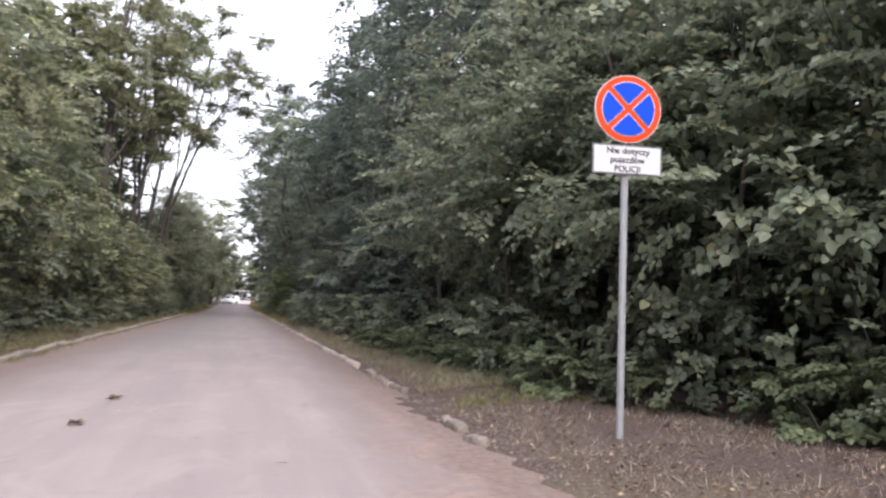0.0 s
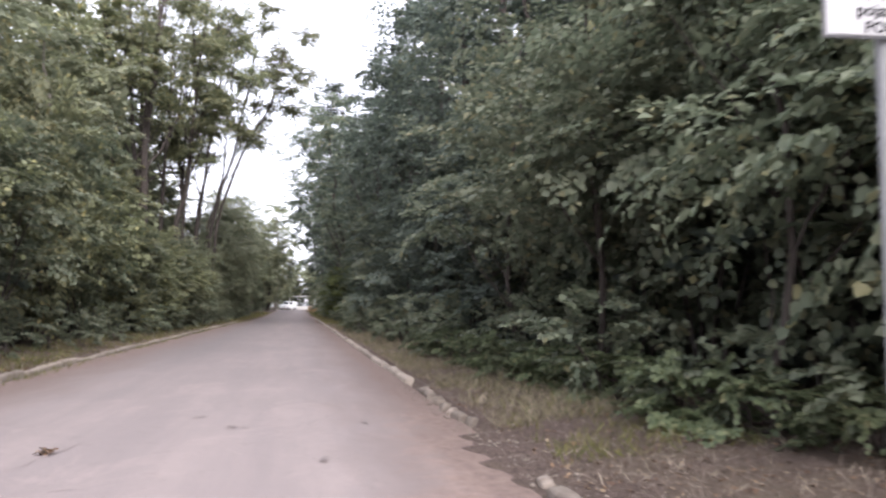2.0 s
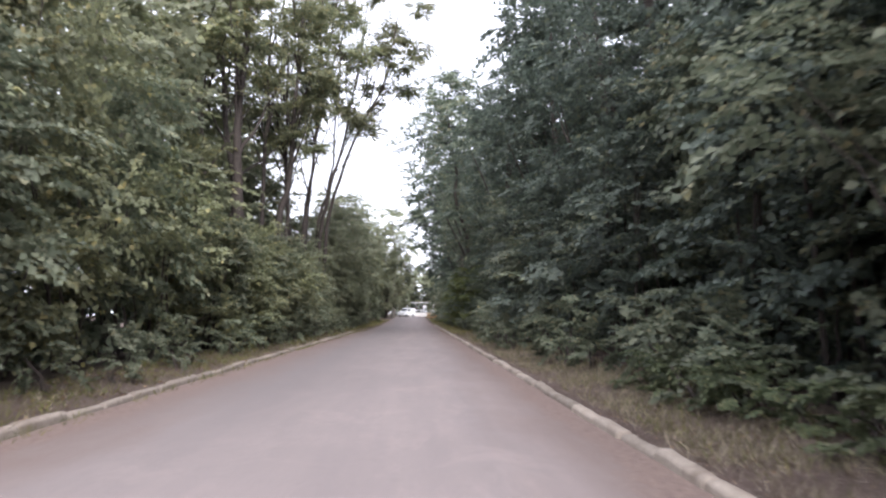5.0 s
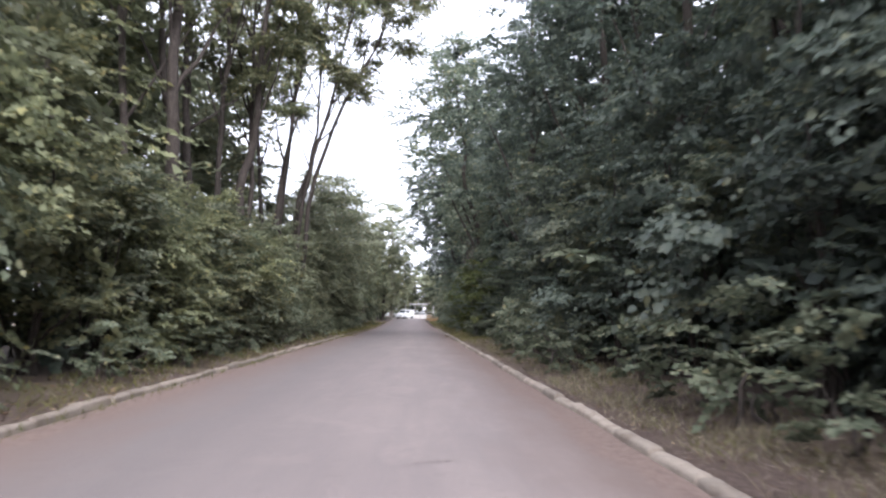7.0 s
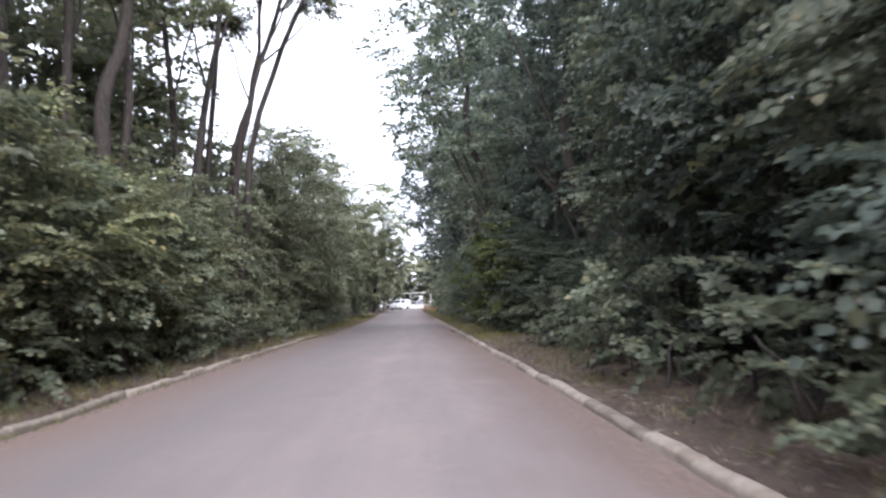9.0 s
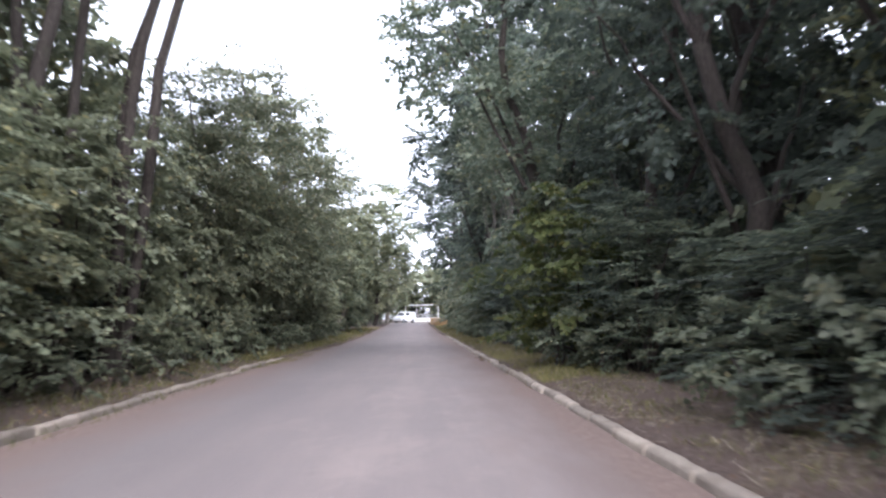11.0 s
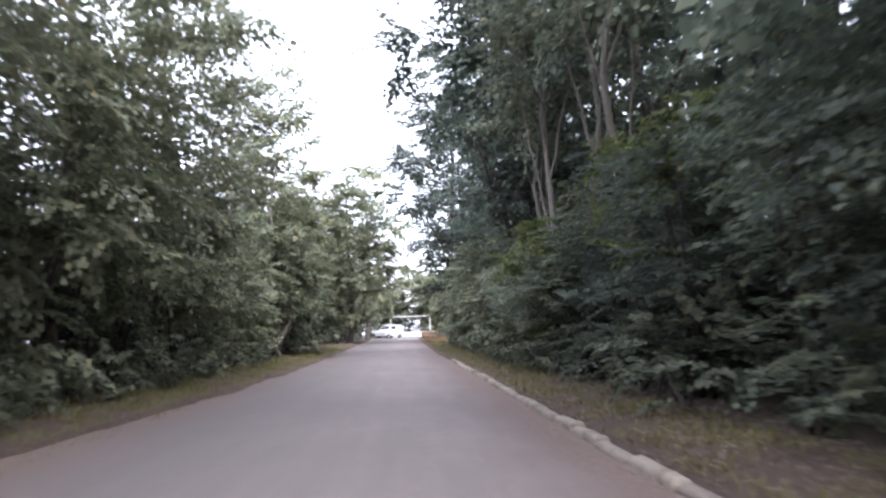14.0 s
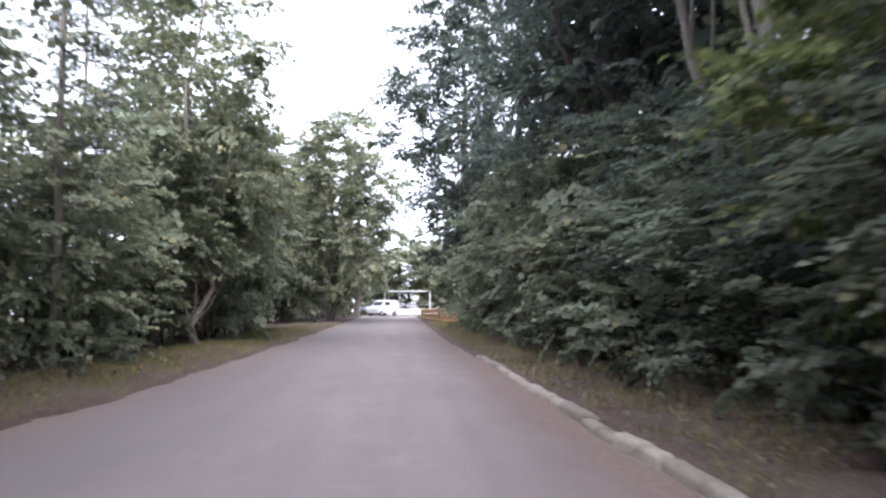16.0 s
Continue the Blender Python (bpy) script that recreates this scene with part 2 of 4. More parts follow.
DRY_GRASS = scatter_material("dry_grass_blade", [(0, (0.060, 0.045, 0.038)), (0.35, (0.125, 0.096, 0.080)), (0.7, (0.225, 0.185, 0.150)), (1, (0.42, 0.36, 0.29))])
GREEN_GRASS = scatter_material("green_grass_blade", [(0, (0.055, 0.065, 0.02)), (0.5, (0.10, 0.11, 0.035)), (1, (0.20, 0.18, 0.07))])
YELLOW_GRASS = scatter_material("yellowish_grass_blade", [(0, (0.085, 0.085, 0.032)), (0.5, (0.150, 0.138, 0.058)), (1, (0.255, 0.222, 0.105))])
TAN_GRASS = scatter_material("tan_grass_blade", [(0, (0.075, 0.064, 0.042)), (0.4, (0.150, 0.127, 0.090)), (0.8, (0.25, 0.215, 0.158)), (1, (0.38, 0.335, 0.26))])
LITTER = scatter_material("leaf_litter", [(0, (0.055, 0.035, 0.025)), (0.5, (0.14, 0.085, 0.055)), (0.85, (0.24, 0.16, 0.10)), (1, (0.36, 0.29, 0.20))])

# ---- mesh tools ----
rng = np.random.default_rng(7)


def mesh_np(name, verts, faces, mat):
    """A mesh from arrays: verts (n, 3), faces (m, k)."""
    me = bpy.data.meshes.new(name)
    verts, faces = np.asarray(verts, np.float32), np.asarray(faces, np.int32)
    m, k = faces.shape
    me.vertices.add(len(verts))
    me.vertices.foreach_set("co", verts.ravel())
    me.loops.add(m * k)
    me.loops.foreach_set("vertex_index", faces.ravel())
    me.polygons.add(m)
    me.polygons.foreach_set("loop_start", np.arange(0, m * k, k, dtype=np.int32))
    me.materials.append(mat)
    me.update(calc_edges=True)
    return me


def part_np(name, verts, faces, mat, parent, label=""):
    ob = new(name, mesh_np(name, verts, faces, mat))
    ob.parent = parent
    return tagged(ob, label)


def part(name, bm, mat, parent=None, label=""):
    """One bmesh as one mesh object under a thing or a part."""
    me = bpy.data.meshes.new(name)
    bm.to_mesh(me)
    bm.free()
    me.materials.append(mat)
    ob = new(name, me)
    ob.parent = parent
    return tagged(ob, label)


def box(sx, sy, sz, at=(0, 0, 0), bevel=0.0, bm=None):
    """A box with its middle at at, bevelled; added to bm if given."""
    out = bm or bmesh.new()
    made = bmesh.ops.create_cube(out, size=1)["verts"]
    bmesh.ops.scale(out, vec=(sx, sy, sz), verts=made)
    bmesh.ops.translate(out, vec=at, verts=made)
    if bevel:
        edges = list({e for v in made for e in v.link_edges})
        bmesh.ops.bevel(out, geom=edges, offset=bevel, segments=2, affect="EDGES")
    return out


def rod(r0, r1, z0, z1, at=(0, 0), n=14, bm=None):
    out = bm or bmesh.new()
    made = bmesh.ops.create_cone(out, cap_ends=True, segments=n, radius1=r0, radius2=r1, depth=z1 - z0)["verts"]
    bmesh.ops.translate(out, vec=(at[0], at[1], (z0 + z1) / 2), verts=made)
    return out


def unit(v):
    return v / np.maximum(np.linalg.norm(v, axis=-1, keepdims=True), 1e-9)


def tube(points, radii, n=8):
    """Verts and faces of a tapered, bent limb."""
    p, r = np.asarray(points, float), np.asarray(radii, float)
    way = unit(np.gradient(p, axis=0))
    side = unit(np.cross(way, (0.31, 0.95, 0.05)))
    other = np.cross(way, side)
    a = np.linspace(0, 2 * np.pi, n, endpoint=False)
    ring = np.cos(a)[None, :, None] * side[:, None] + np.sin(a)[None, :, None] * other[:, None]
    verts = (p[:, None] + ring * r[:, None, None]).reshape(-1, 3)
    i, j = np.meshgrid(np.arange(len(p) - 1), np.arange(n), indexing="ij")
    k = (j + 1) % n
    faces = np.stack([i * n + j, i * n + k, (i + 1) * n + k, (i + 1) * n + j], -1).reshape(-1, 4)
    return verts, faces


def bent(a, b, steps, wobble, g):
    """A wandering line from a to b."""
    s = np.linspace(0, 1, steps)[:, None]
    line = np.asarray(a) * (1 - s) + np.asarray(b) * s
    off = np.cumsum(g.normal(0, 1, (steps, 3)), 0)
    off -= off[0] + s * (off[-1] - off[0])
    return line + off * wobble


def leaf_arrays(pos, along, normal, length, wide, full):
    """Leaves folded along their midrib: six corners (full) or four each."""
    a = unit(along)
    n = unit(normal - (normal * a).sum(-1, keepdims=True) * a)
    b = np.cross(n, a)
    l, w = length[:, None], (length * wide)[:, None]
    lift = n * w * 0.22
    if full:
        half = [(0.22, 0.44, 0.8), (0.68, 0.46, 0.9)]
        right = [pos + a * l * u + b * w * q + lift * h for u, q, h in half]
        other = [pos + a * l * u - b * w * q + lift * h for u, q, h in half]
        pts = [pos, *right, pos + a * l - lift * 0.5, *other]
        rows = [(0, 3, 2, 1), (0, 4, 5, 3)]
    else:
        pts = [pos, pos + a * l * 0.48 + b * w * 0.5 + lift, pos + a * l, pos + a * l * 0.48 - b * w * 0.5 + lift]
        rows = [(0, 2, 1), (0, 3, 2)]
    verts = np.stack(pts, 1)
    c = len(pts)
    faces = (np.arange(len(pos))[:, None, None] * c + np.array(rows)[None]).reshape(-1, len(rows[0]))
    return verts.reshape(-1, 3), faces


def spray_leaves(points, out, g, size, length, wide, full, twigs=6, k=6, droop=0.3, flat=0.4):
    """Flat, hanging boughs at the points: each a fan of twigs with two rows of leaves, all facing much the same way."""
    m = len(points)
    d = unit(out * (1, 1, flat) + g.normal(0, 0.35, (m, 3)) * (1, 1, 0.6) + (0, 0, 0.05))
    side = unit(np.cross(d, (0, 0, 1.0)) + g.normal(0, 0.15, (m, 3)))
    up = unit(np.cross(side, d) + g.normal(0, 0.12, (m, 3)))
    run = size * g.uniform(0.6, 1.35, m)[:, None, None]
    fan = (np.linspace(-1.05, 1.05, twigs)[None] + g.normal(0, 0.15, (m, twigs)))[..., None]
    td = d[:, None] * np.cos(fan) + side[:, None] * np.sin(fan)
    foot = np.abs(np.linspace(-1, 1, twigs))[None, :, None]
    s = ((np.arange(k) + 0.7) / k)[None, None, :, None]
    reach = (0.62 - 0.22 * foot) * run * g.uniform(0.7, 1.25, (m, twigs, 1))
    start = points[:, None] + d[:, None] * (run * 0.38 * (1 - foot))
    pos = start[:, :, None] + td[:, :, None] * (reach[:, :, None] * s)
    far = np.linalg.norm(pos - points[:, None, None], axis=-1, keepdims=True) / run[..., None]
    pos = pos - np.array((0, 0, 1.0)) * (droop * run[..., None] * far ** 2) + g.normal(0, 0.02, pos.shape) * size
    sign = np.where(np.arange(k) % 2, 1.0, -1.0)[None, None, :, None]
    cross = np.cross(td, up[:, None])[:, :, None]
    along = td[:, :, None] * 0.8 + cross * sign * (1.0 - 0.6 * s) + g.normal(0, 0.22, pos.shape) - np.array((0, 0, 1.0)) * droop * (0.4 + far)
    normal = up[:, None, None] * 0.85 + out[:, None, None] * 0.6 + g.normal(0, 0.24, pos.shape)
    n = m * twigs * k
    return leaf_arrays(pos.reshape(n, 3), along.reshape(n, 3), normal.reshape(n, 3), length * g.uniform(0.65, 1.25, n), wide, full)


def blob_points(blobs, count, g, depth=0.35):
    """Places on and under the skin of a heap of ellipsoids, with the way out of it. Rows of blobs: x, y, z, rx, ry, rz."""
    b = np.asarray(blobs, float)
    area = (b[:, 3] * b[:, 4] + b[:, 3] * b[:, 5] + b[:, 4] * b[:, 5])
    pick = g.choice(len(b), count * 2, p=area / area.sum())
    way = unit(g.normal(0, 1, (count * 2, 3)))
    radius = 1 - depth * g.random(count * 2) ** 1.6
    radius *= 1 + 0.18 * np.sin(way[:, 0] * 5 + pick) * np.sin(way[:, 1] * 6 + 2 * pick) + 0.14 * np.sin(way[:, 2] * 9 + pick)
    p = b[pick, :3] + way * b[pick, 3:] * radius[:, None]
    inner = np.min(np.linalg.norm((p[:, None] - b[None, :, :3]) / b[None, :, 3:], axis=-1), axis=1)
    keep = np.flatnonzero((inner > 0.52) & (p[:, 2] > 0.08))[:count]
    return p[keep], unit(way[keep] / b[pick[keep], 3:])


def plant(name, label, category, group):
    return tagged(new(name), label, category, group)


def make_shrub(g, label, group, height, radius, count, leaf, mat, full, wide=0.9, bough=0.85, stems=6, belly=0.0):
    """A many-stemmed shrub: stems that fan from the ground and a crown of leafy boughs. count: its leaves; belly: how far the crown hangs over its foot."""
    root = plant("shrub", label, "shrub", group)
    blobs = []
    for n in range(13):
        z = height * (0.10 + 0.80 * ((n + g.random()) / 13))
        reach = radius * (0.62 if z < height * 0.6 else 0.62 * (1.25 - z / height) / 0.65)
        reach *= 1 - belly * (0.62 if z < height * 0.30 else 0.0)
        a, r = g.uniform(0, 2 * np.pi), g.uniform(0.25, 1.0) * reach
        size = g.uniform(0.5, 1.0) * (1 - belly * (0.35 if z < height * 0.30 else 0.0)) * (1.0 if z < height * 0.7 else 0.8) * radius / 1.35
        blobs.append((r * np.cos(a), r * np.sin(a), z, size * 1.1, size * 1.1, size * 0.8))
    for n in range(stems):
        tip = blobs[n * 2 + 1]
        foot = (g.normal(0, 0.16), g.normal(0, 0.16), -0.1)
        v, f = tube(bent(foot, tip[:3], 7, 0.05, g), np.linspace(0.035, 0.010, 7), 4)
        part_np("stem", v, f, BARK_DARK, root)
    p, out = blob_points(blobs, int(count * 0.8 / 36), g, 0.3)
    q, way = blob_points(blobs, int(count * 0.2 / 36), g, 0.75)
    p, out = np.concatenate([p, q]), np.concatenate([out, way])
    v, f = spray_leaves(p - out * bough * 0.4, out, g, bough, leaf, wide, full)
    v[:, 2] = np.maximum(v[:, 2], 0.02)
    part_np("crown", v, f, mat, root)
    return root


def make_tree(g, label, group, height, radius, base, count, leaf, mat, bark, trunk=0.2, limbs=7, blobs_n=16, wide=0.8, bough=1.5, slim=1.0, stems=1, lean=0.0):
    """A tree: one or several trunks, limbs, and a crown of leafy twigs round the limbs' ends."""
    root = plant("tree", label, "tree", group)
    tops = []
    for n in range(stems):
        a = 2 * np.pi * n / max(stems, 1) + g.random()
        fan = 0.0 if stems == 1 else g.uniform(0.10, 0.22) * height
        top = np.array((fan * np.cos(a) + lean, fan * np.sin(a), height * g.uniform(0.82, 0.95)))
        foot = np.array((0.0, 0, -0.2)) if stems == 1 else np.array((0.35 * np.cos(a), 0.35 * np.sin(a), -0.2))
        line = bent(foot, top, 12, 0.012 * height, g)
        tops.append(line)
        r = trunk * np.linspace(1.0, 0.16, 12) ** 0.9
        r[0] *= 1.35
        v, f = tube(line, r, 10)
        part_np("trunk", v, f, bark, root)
    blobs = []
    for n in range(blobs_n):
        s = base + (1 - base) * (n + 0.7 * g.random()) / blobs_n
        line = tops[n % stems]
        at = line[min(int(s * 0.98 * 12), 11)]
        swell = np.sin(np.pi * min(max((s - base * 0.7) / (1.05 - base * 0.7), 0.05), 0.97)) ** 0.6
        a, r = n * 2.4 + g.normal(0, 0.3), radius * swell * g.uniform(0.45, 0.75)
        size = radius * swell * g.uniform(0.38, 0.55) + 0.25
        c = (at[0] + r * np.cos(a), at[1] + r * np.sin(a), height * s - 0.03 * height)
        blobs.append((*c, size, size, size * 0.75 * slim))
    for n in range(limbs):
        b = blobs[(n * 2) % blobs_n]
        line = tops[(n * 2) % blobs_n % stems]
        start = line[max(1, min(10, int(11 * b[2] / height) - 2))]
        v, f = tube(bent(start, b[:3], 7, 0.02 * radius, g), np.linspace(trunk * 0.38, trunk * 0.08, 7), 7)
        part_np("limb", v, f, bark, root)
    p, out = blob_points(blobs, count // 36, g, 0.5)
    v, f = spray_leaves(p - out * bough * 0.4, out, g, bough, leaf, wide, False)
    part_np("crown", v, f, mat, root)
    return root


def make_stemmed(g, label, group, stems, count, leaf, mat, bark, reach=2.4, first=0.68):
    """A tree whose bare stems follow given lines (rows of stems: foot radius, then places from the foot up), leafy towards their tops."""
    root = plant("tree", label, "tree", group)
    blobs = []
    for r0, *marks in stems:
        marks = np.array(marks, float)
        s = np.linspace(0, len(marks) - 1, 15)
        line = np.stack([np.interp(s, np.arange(len(marks)), marks[:, c]) for c in range(3)], -1)
        line[1:-1] = (line[:-2] + 2 * line[1:-1] + line[2:]) / 4
        line[1:] += np.cumsum(g.normal(0, 0.055, (14, 3)), 0) * (1, 1, 0.2)
        r = r0 * np.linspace(1.0, 0.18, 15) ** 0.8
        r[0] *= 1.35
        v, f = tube(line, r, 9)
        part_np("trunk", v, f, bark, root)
        for n in range(13):
            k = first + (1.04 - first) * (n + g.random()) / 13
            at = line[min(int(k * 14), 14)]
            a, d = g.uniform(0, 2 * np.pi), reach * g.uniform(0.3, 1.0)
            c = at + np.array((d * np.cos(a), d * np.sin(a), g.uniform(0.2, 1.4)))
            size = reach * g.uniform(0.26, 0.46)
            blobs.append((*c, size, size, size * 0.7))
            if n % 2 == 0:
                start = line[max(2, min(int(k * 14) - 2, 12))]
                v, f = tube(bent(start, c, 7, 0.05, g), np.linspace(r0 * 0.34, 0.012, 7), 6)
                part_np("limb", v, f, bark, root)
    p, out = blob_points(blobs, count // 36, g, 0.7)
    v, f = spray_leaves(p - out * 0.35, out, g, 0.85, leaf, 0.85, False)
    part_np("crown", v, f, mat, root)
    return root


def make_spruce(g, label, group, height, reach):
    """A thin conifer: a straight trunk and open whorls of level, drooping branches."""
    root = plant("tree", label, "tree", group)
    line = bent((0, 0, -0.2), (0.1, 0, height), 14, 0.02, g)
    v, f = tube(line, np.linspace(0.085, 0.012, 14), 8)
    part_np("trunk", v, f, BARK_GREY, root)
    tips, ways, z = [], [], 2.4
    while z < height - 0.2:
        for n in range(5):
            a = g.uniform(0, 2 * np.pi)
            d = (reach * (1 - z / height) ** 0.7 + 0.18) * g.uniform(0.55, 1.1)
            way = np.array((np.cos(a), np.sin(a), 0.0))
            tip = np.array((0.1 * z / height, 0, z)) + way * d + (0, 0, g.uniform(-0.25, 0.1))
            v, f = tube(bent((0.1 * z / height, 0, z), tip, 5, 0.02, g), np.linspace(0.016, 0.004, 5), 4)
            part_np("branch", v, f, BARK_GREY, root)
            for k in np.arange(0.35, 1.05, 0.16):
                tips.append((1 - k) * np.array((0.1 * z / height, 0, z)) + k * tip)
                ways.append(way)
        z += g.uniform(0.38, 0.62)
    tips, ways = np.array(tips), np.array(ways)
    v, f = spray_leaves(tips, ways, g, 0.34, 0.085, 0.35, False, twigs=4, k=5, droop=0.35, flat=0.2)
    part_np("crown", v, f, LEAF_DARK_AND_SHADE, root)
    return root


def hill(y):
    """The road climbs gently towards its far end."""
    y = np.minimum(y, 160)
    return 0.0052 * (y - 84 + np.sqrt((y - 84) ** 2 + 60.0))


def put(ob, x, y, z=0.0, turn=0.0, s=1.0, sz=None):
    """Moves a thing to its place on the ground, turned and scaled."""
    ob.matrix_basis = pose(x, y, z + float(hill(y)), 0, 0, turn) @ Matrix.Diagonal((s, s, sz or s, 1))
    return ob


def again(ob, x, y, z=0.0, turn=0.0, s=1.0, sz=None):
    made = copy_thing(ob, Matrix.Identity(4))
    return put(made, x, y, z, turn, s, sz)


def strew(name, label, rows):
    """Many plants that nobody could count, joined into one mesh. rows: plant, x, y, turn, scale."""
    mats, vs, fs, ms, total = [], [], [], [], 0
    for base, x, y, turn, s in rows:
        m = np.array(pose(x, y, 0.05 + float(hill(y)), 0, 0, turn) @ Matrix.Diagonal((s, s, s, 1)))
        for ob in base.children:
            me = ob.data
            co, corner = np.empty(len(me.vertices) * 3, np.float32), np.empty(len(me.loops), np.int32)
            me.vertices.foreach_get("co", co)
            me.loops.foreach_get("vertex_index", corner)
            k = len(me.loops) // len(me.polygons)
            f = corner.reshape(-1, k)
            if k == 4:
                f = np.concatenate([f[:, :3], f[:, (0, 2, 3)]])
            if me.materials[0] not in mats:
                mats.append(me.materials[0])
            vs.append(co.reshape(-1, 3) @ m[:3, :3].T + m[:3, 3])
            fs.append(f + total)
            ms.append(np.full(len(f), mats.index(me.materials[0]), np.int32))
            total += len(me.vertices)
    me = mesh_np(name, np.concatenate(vs), np.concatenate(fs), mats[0])
    for mat in mats[1:]:
        me.materials.append(mat)
    me.polygons.foreach_set("material_index", np.concatenate(ms))
    tagged(new(name, me), label, "undergrowth", kind="stuff")


# ---- ground, road, kerbs ----
KERB_R, KERB_L, ROAD_END = 1.88, -3.79, 136.0


def verge_height(x, y):
    """Height of the soil: level under the road, rising softly behind the kerbs, and creeping over the road's edge further on."""
    creep = np.interp(y, (60, 74), (0, 0.62)) * (1 + 0.10 * np.sin(y * 0.9) + 0.07 * np.sin(y * 2.3) + 0.05 * np.sin(y * 6.1))
    e = np.maximum(x - KERB_R - 0.12 + np.interp(y, (80, 90), (0, 0.3)), KERB_L - 0.12 + creep - x)
    rise = np.clip(e / 1.4, 0, 1)
    firm = np.where(e < 0, -0.06, 0.045 + 0.10 * rise ** 0.8 + 0.03 * np.sin(x * 2.1 + y * 0.7) * np.sin(y * 1.3) * rise)
    # where the kerb is lost, soil washes out over the asphalt
    wash = -0.06 + 0.17 * (x - 1.48) + 0.016 * np.sin(x * 7 + y * 4.1) * np.sin(y * 5.3 + 1) + 0.010 * np.sin(y * 11 + x * 5)
    wash = np.minimum(np.maximum(wash, -0.06), 0.05 + 0.10 * rise ** 0.8)
    near = np.clip(10.4 - y, 0, 1) * (x > 1.2)
    return firm * (1 - near) + wash * near


def build_ground():
    xs = np.concatenate([[-900, -300, -90, -40], np.arange(-20, -4.2, 1.0), np.arange(-4.2, -2.9, 0.08), np.arange(-2.8, 1.3, 0.6), np.arange(1.3, 2.5, 0.05), np.arange(2.6, 20, 0.8), [40, 90, 300, 900]])
    ys = np.concatenate([[-700, -200, -60, -25], np.arange(-12, 0, 1.0), np.arange(0, 14, 0.14), np.arange(14, 56, 1.0), np.arange(56, 104, 0.25), np.arange(104, 138, 1.0), [145, 160, 200, 300, 500, 1500]])
    gx, gy = np.meshgrid(xs, ys, indexing="ij")
    gz = verge_height(gx, gy)
    gz = np.where((gy > 135.5) | (gy < -20), np.minimum(gz, -0.06), gz)
    gz = gz + hill(gy)
    i, j = np.meshgrid(np.arange(len(xs) - 1), np.arange(len(ys) - 1), indexing="ij")
    w = len(ys)
    faces = np.stack([i * w + j, (i + 1) * w + j, (i + 1) * w + j + 1, i * w + j + 1], -1).reshape(-1, 4)
    ob = new("ground", mesh_np("ground", np.stack([gx, gy, gz], -1).reshape(-1, 3), faces, SOIL))
    tagged(ob, "brown forest soil with leaf litter and dry grass", "ground", kind="structure")


def build_road():
    """The carriageway, a sheet with a slightly uneven, cambered face."""
    xs, ys = np.linspace(KERB_L, KERB_R, 15), np.concatenate([[-60, -30], np.arange(-10, ROAD_END + 0.1, 0.5)])
    gx, gy = np.meshgrid(xs, ys, indexing="ij")
    gz = 0.012 * np.sin(gx * 1.7 + gy * 0.31) * np.sin(gy * 0.9) + 0.03 * (1 - ((gx + 0.985) / 2.865) ** 2) - 0.02 + hill(gy)
    i, j = np.meshgrid(np.arange(len(xs) - 1), np.arange(len(ys) - 1), indexing="ij")
    w = len(ys)
    faces = np.stack([i * w + j, (i + 1) * w + j, (i + 1) * w + j + 1, i * w + j + 1], -1).reshape(-1, 4)
    ob = new("road", mesh_np("road", np.stack([gx, gy, gz], -1).reshape(-1, 3), faces, ROAD))
    for p in ob.data.polygons:
        p.use_smooth = True
    tagged(ob, "worn pinkish grey asphalt road with sandy edges", "road", kind="structure")


def paved(name, label, x0, x1, y0, y1, z, mat):
    ob = part(name, box(x1 - x0, y1 - y0, 0.12, ((x0 + x1) / 2, (y0 + y1) / 2, z - 0.06)), mat)
    tagged(ob, label, "pavement", kind="structure")


build_ground()
build_road()
paved("pavement_plaza", "pale concrete yard across the end of the road", -3.7, 60, ROAD_END, 152, float(hill(ROAD_END)), CONCRETE)
paved("pavement_side_path", "pale sandy side path that leaves the road", -16, KERB_L - 0.02, 103.2, 106.2, float(hill(104.7)) + 0.05, SAND_PATH)


# ---- right and left shrubs, trees ----
HEDGE = "shrubs along the road"
WOOD = "trees behind the shrubs"


def face_right(y):
    wave = (0.34 * math.sin(y * 0.93 + 0.5) + 0.18 * math.sin(y * 2.1)) * min(max((y - 8) / 8, 0), 1)
    wave = min(max(wave, -0.25), 0.22) + 0.9 * math.exp(-(((y - 28) / 1.3) ** 2)) + 0.7 * math.exp(-(((y - 57) / 1.2) ** 2)) + 1.0 * math.exp(-(((y - 47.5) / 2.0) ** 2))
    return wave + float(np.interp(y, (-8, 4.8, 5.8, 7.2, 9, 18, 26, 32, 50, 66, 100, 106, 130), (5.2, 5.1, 4.3, 3.7, 3.5, 3.2, 2.7, 2.5, 2.5, 2.6, 2.45, 3.5, 3.0)))


def face_left(y):
    return float(np.interp(y, (-8, 20, 50, 60, 70, 95, 102, 107, 117, 120, 132), (-4.75, -4.42, -4.36, -4.32, -4.3, -4.4, -4.6, -5.3, -5.2, -4.2, -3.9)))


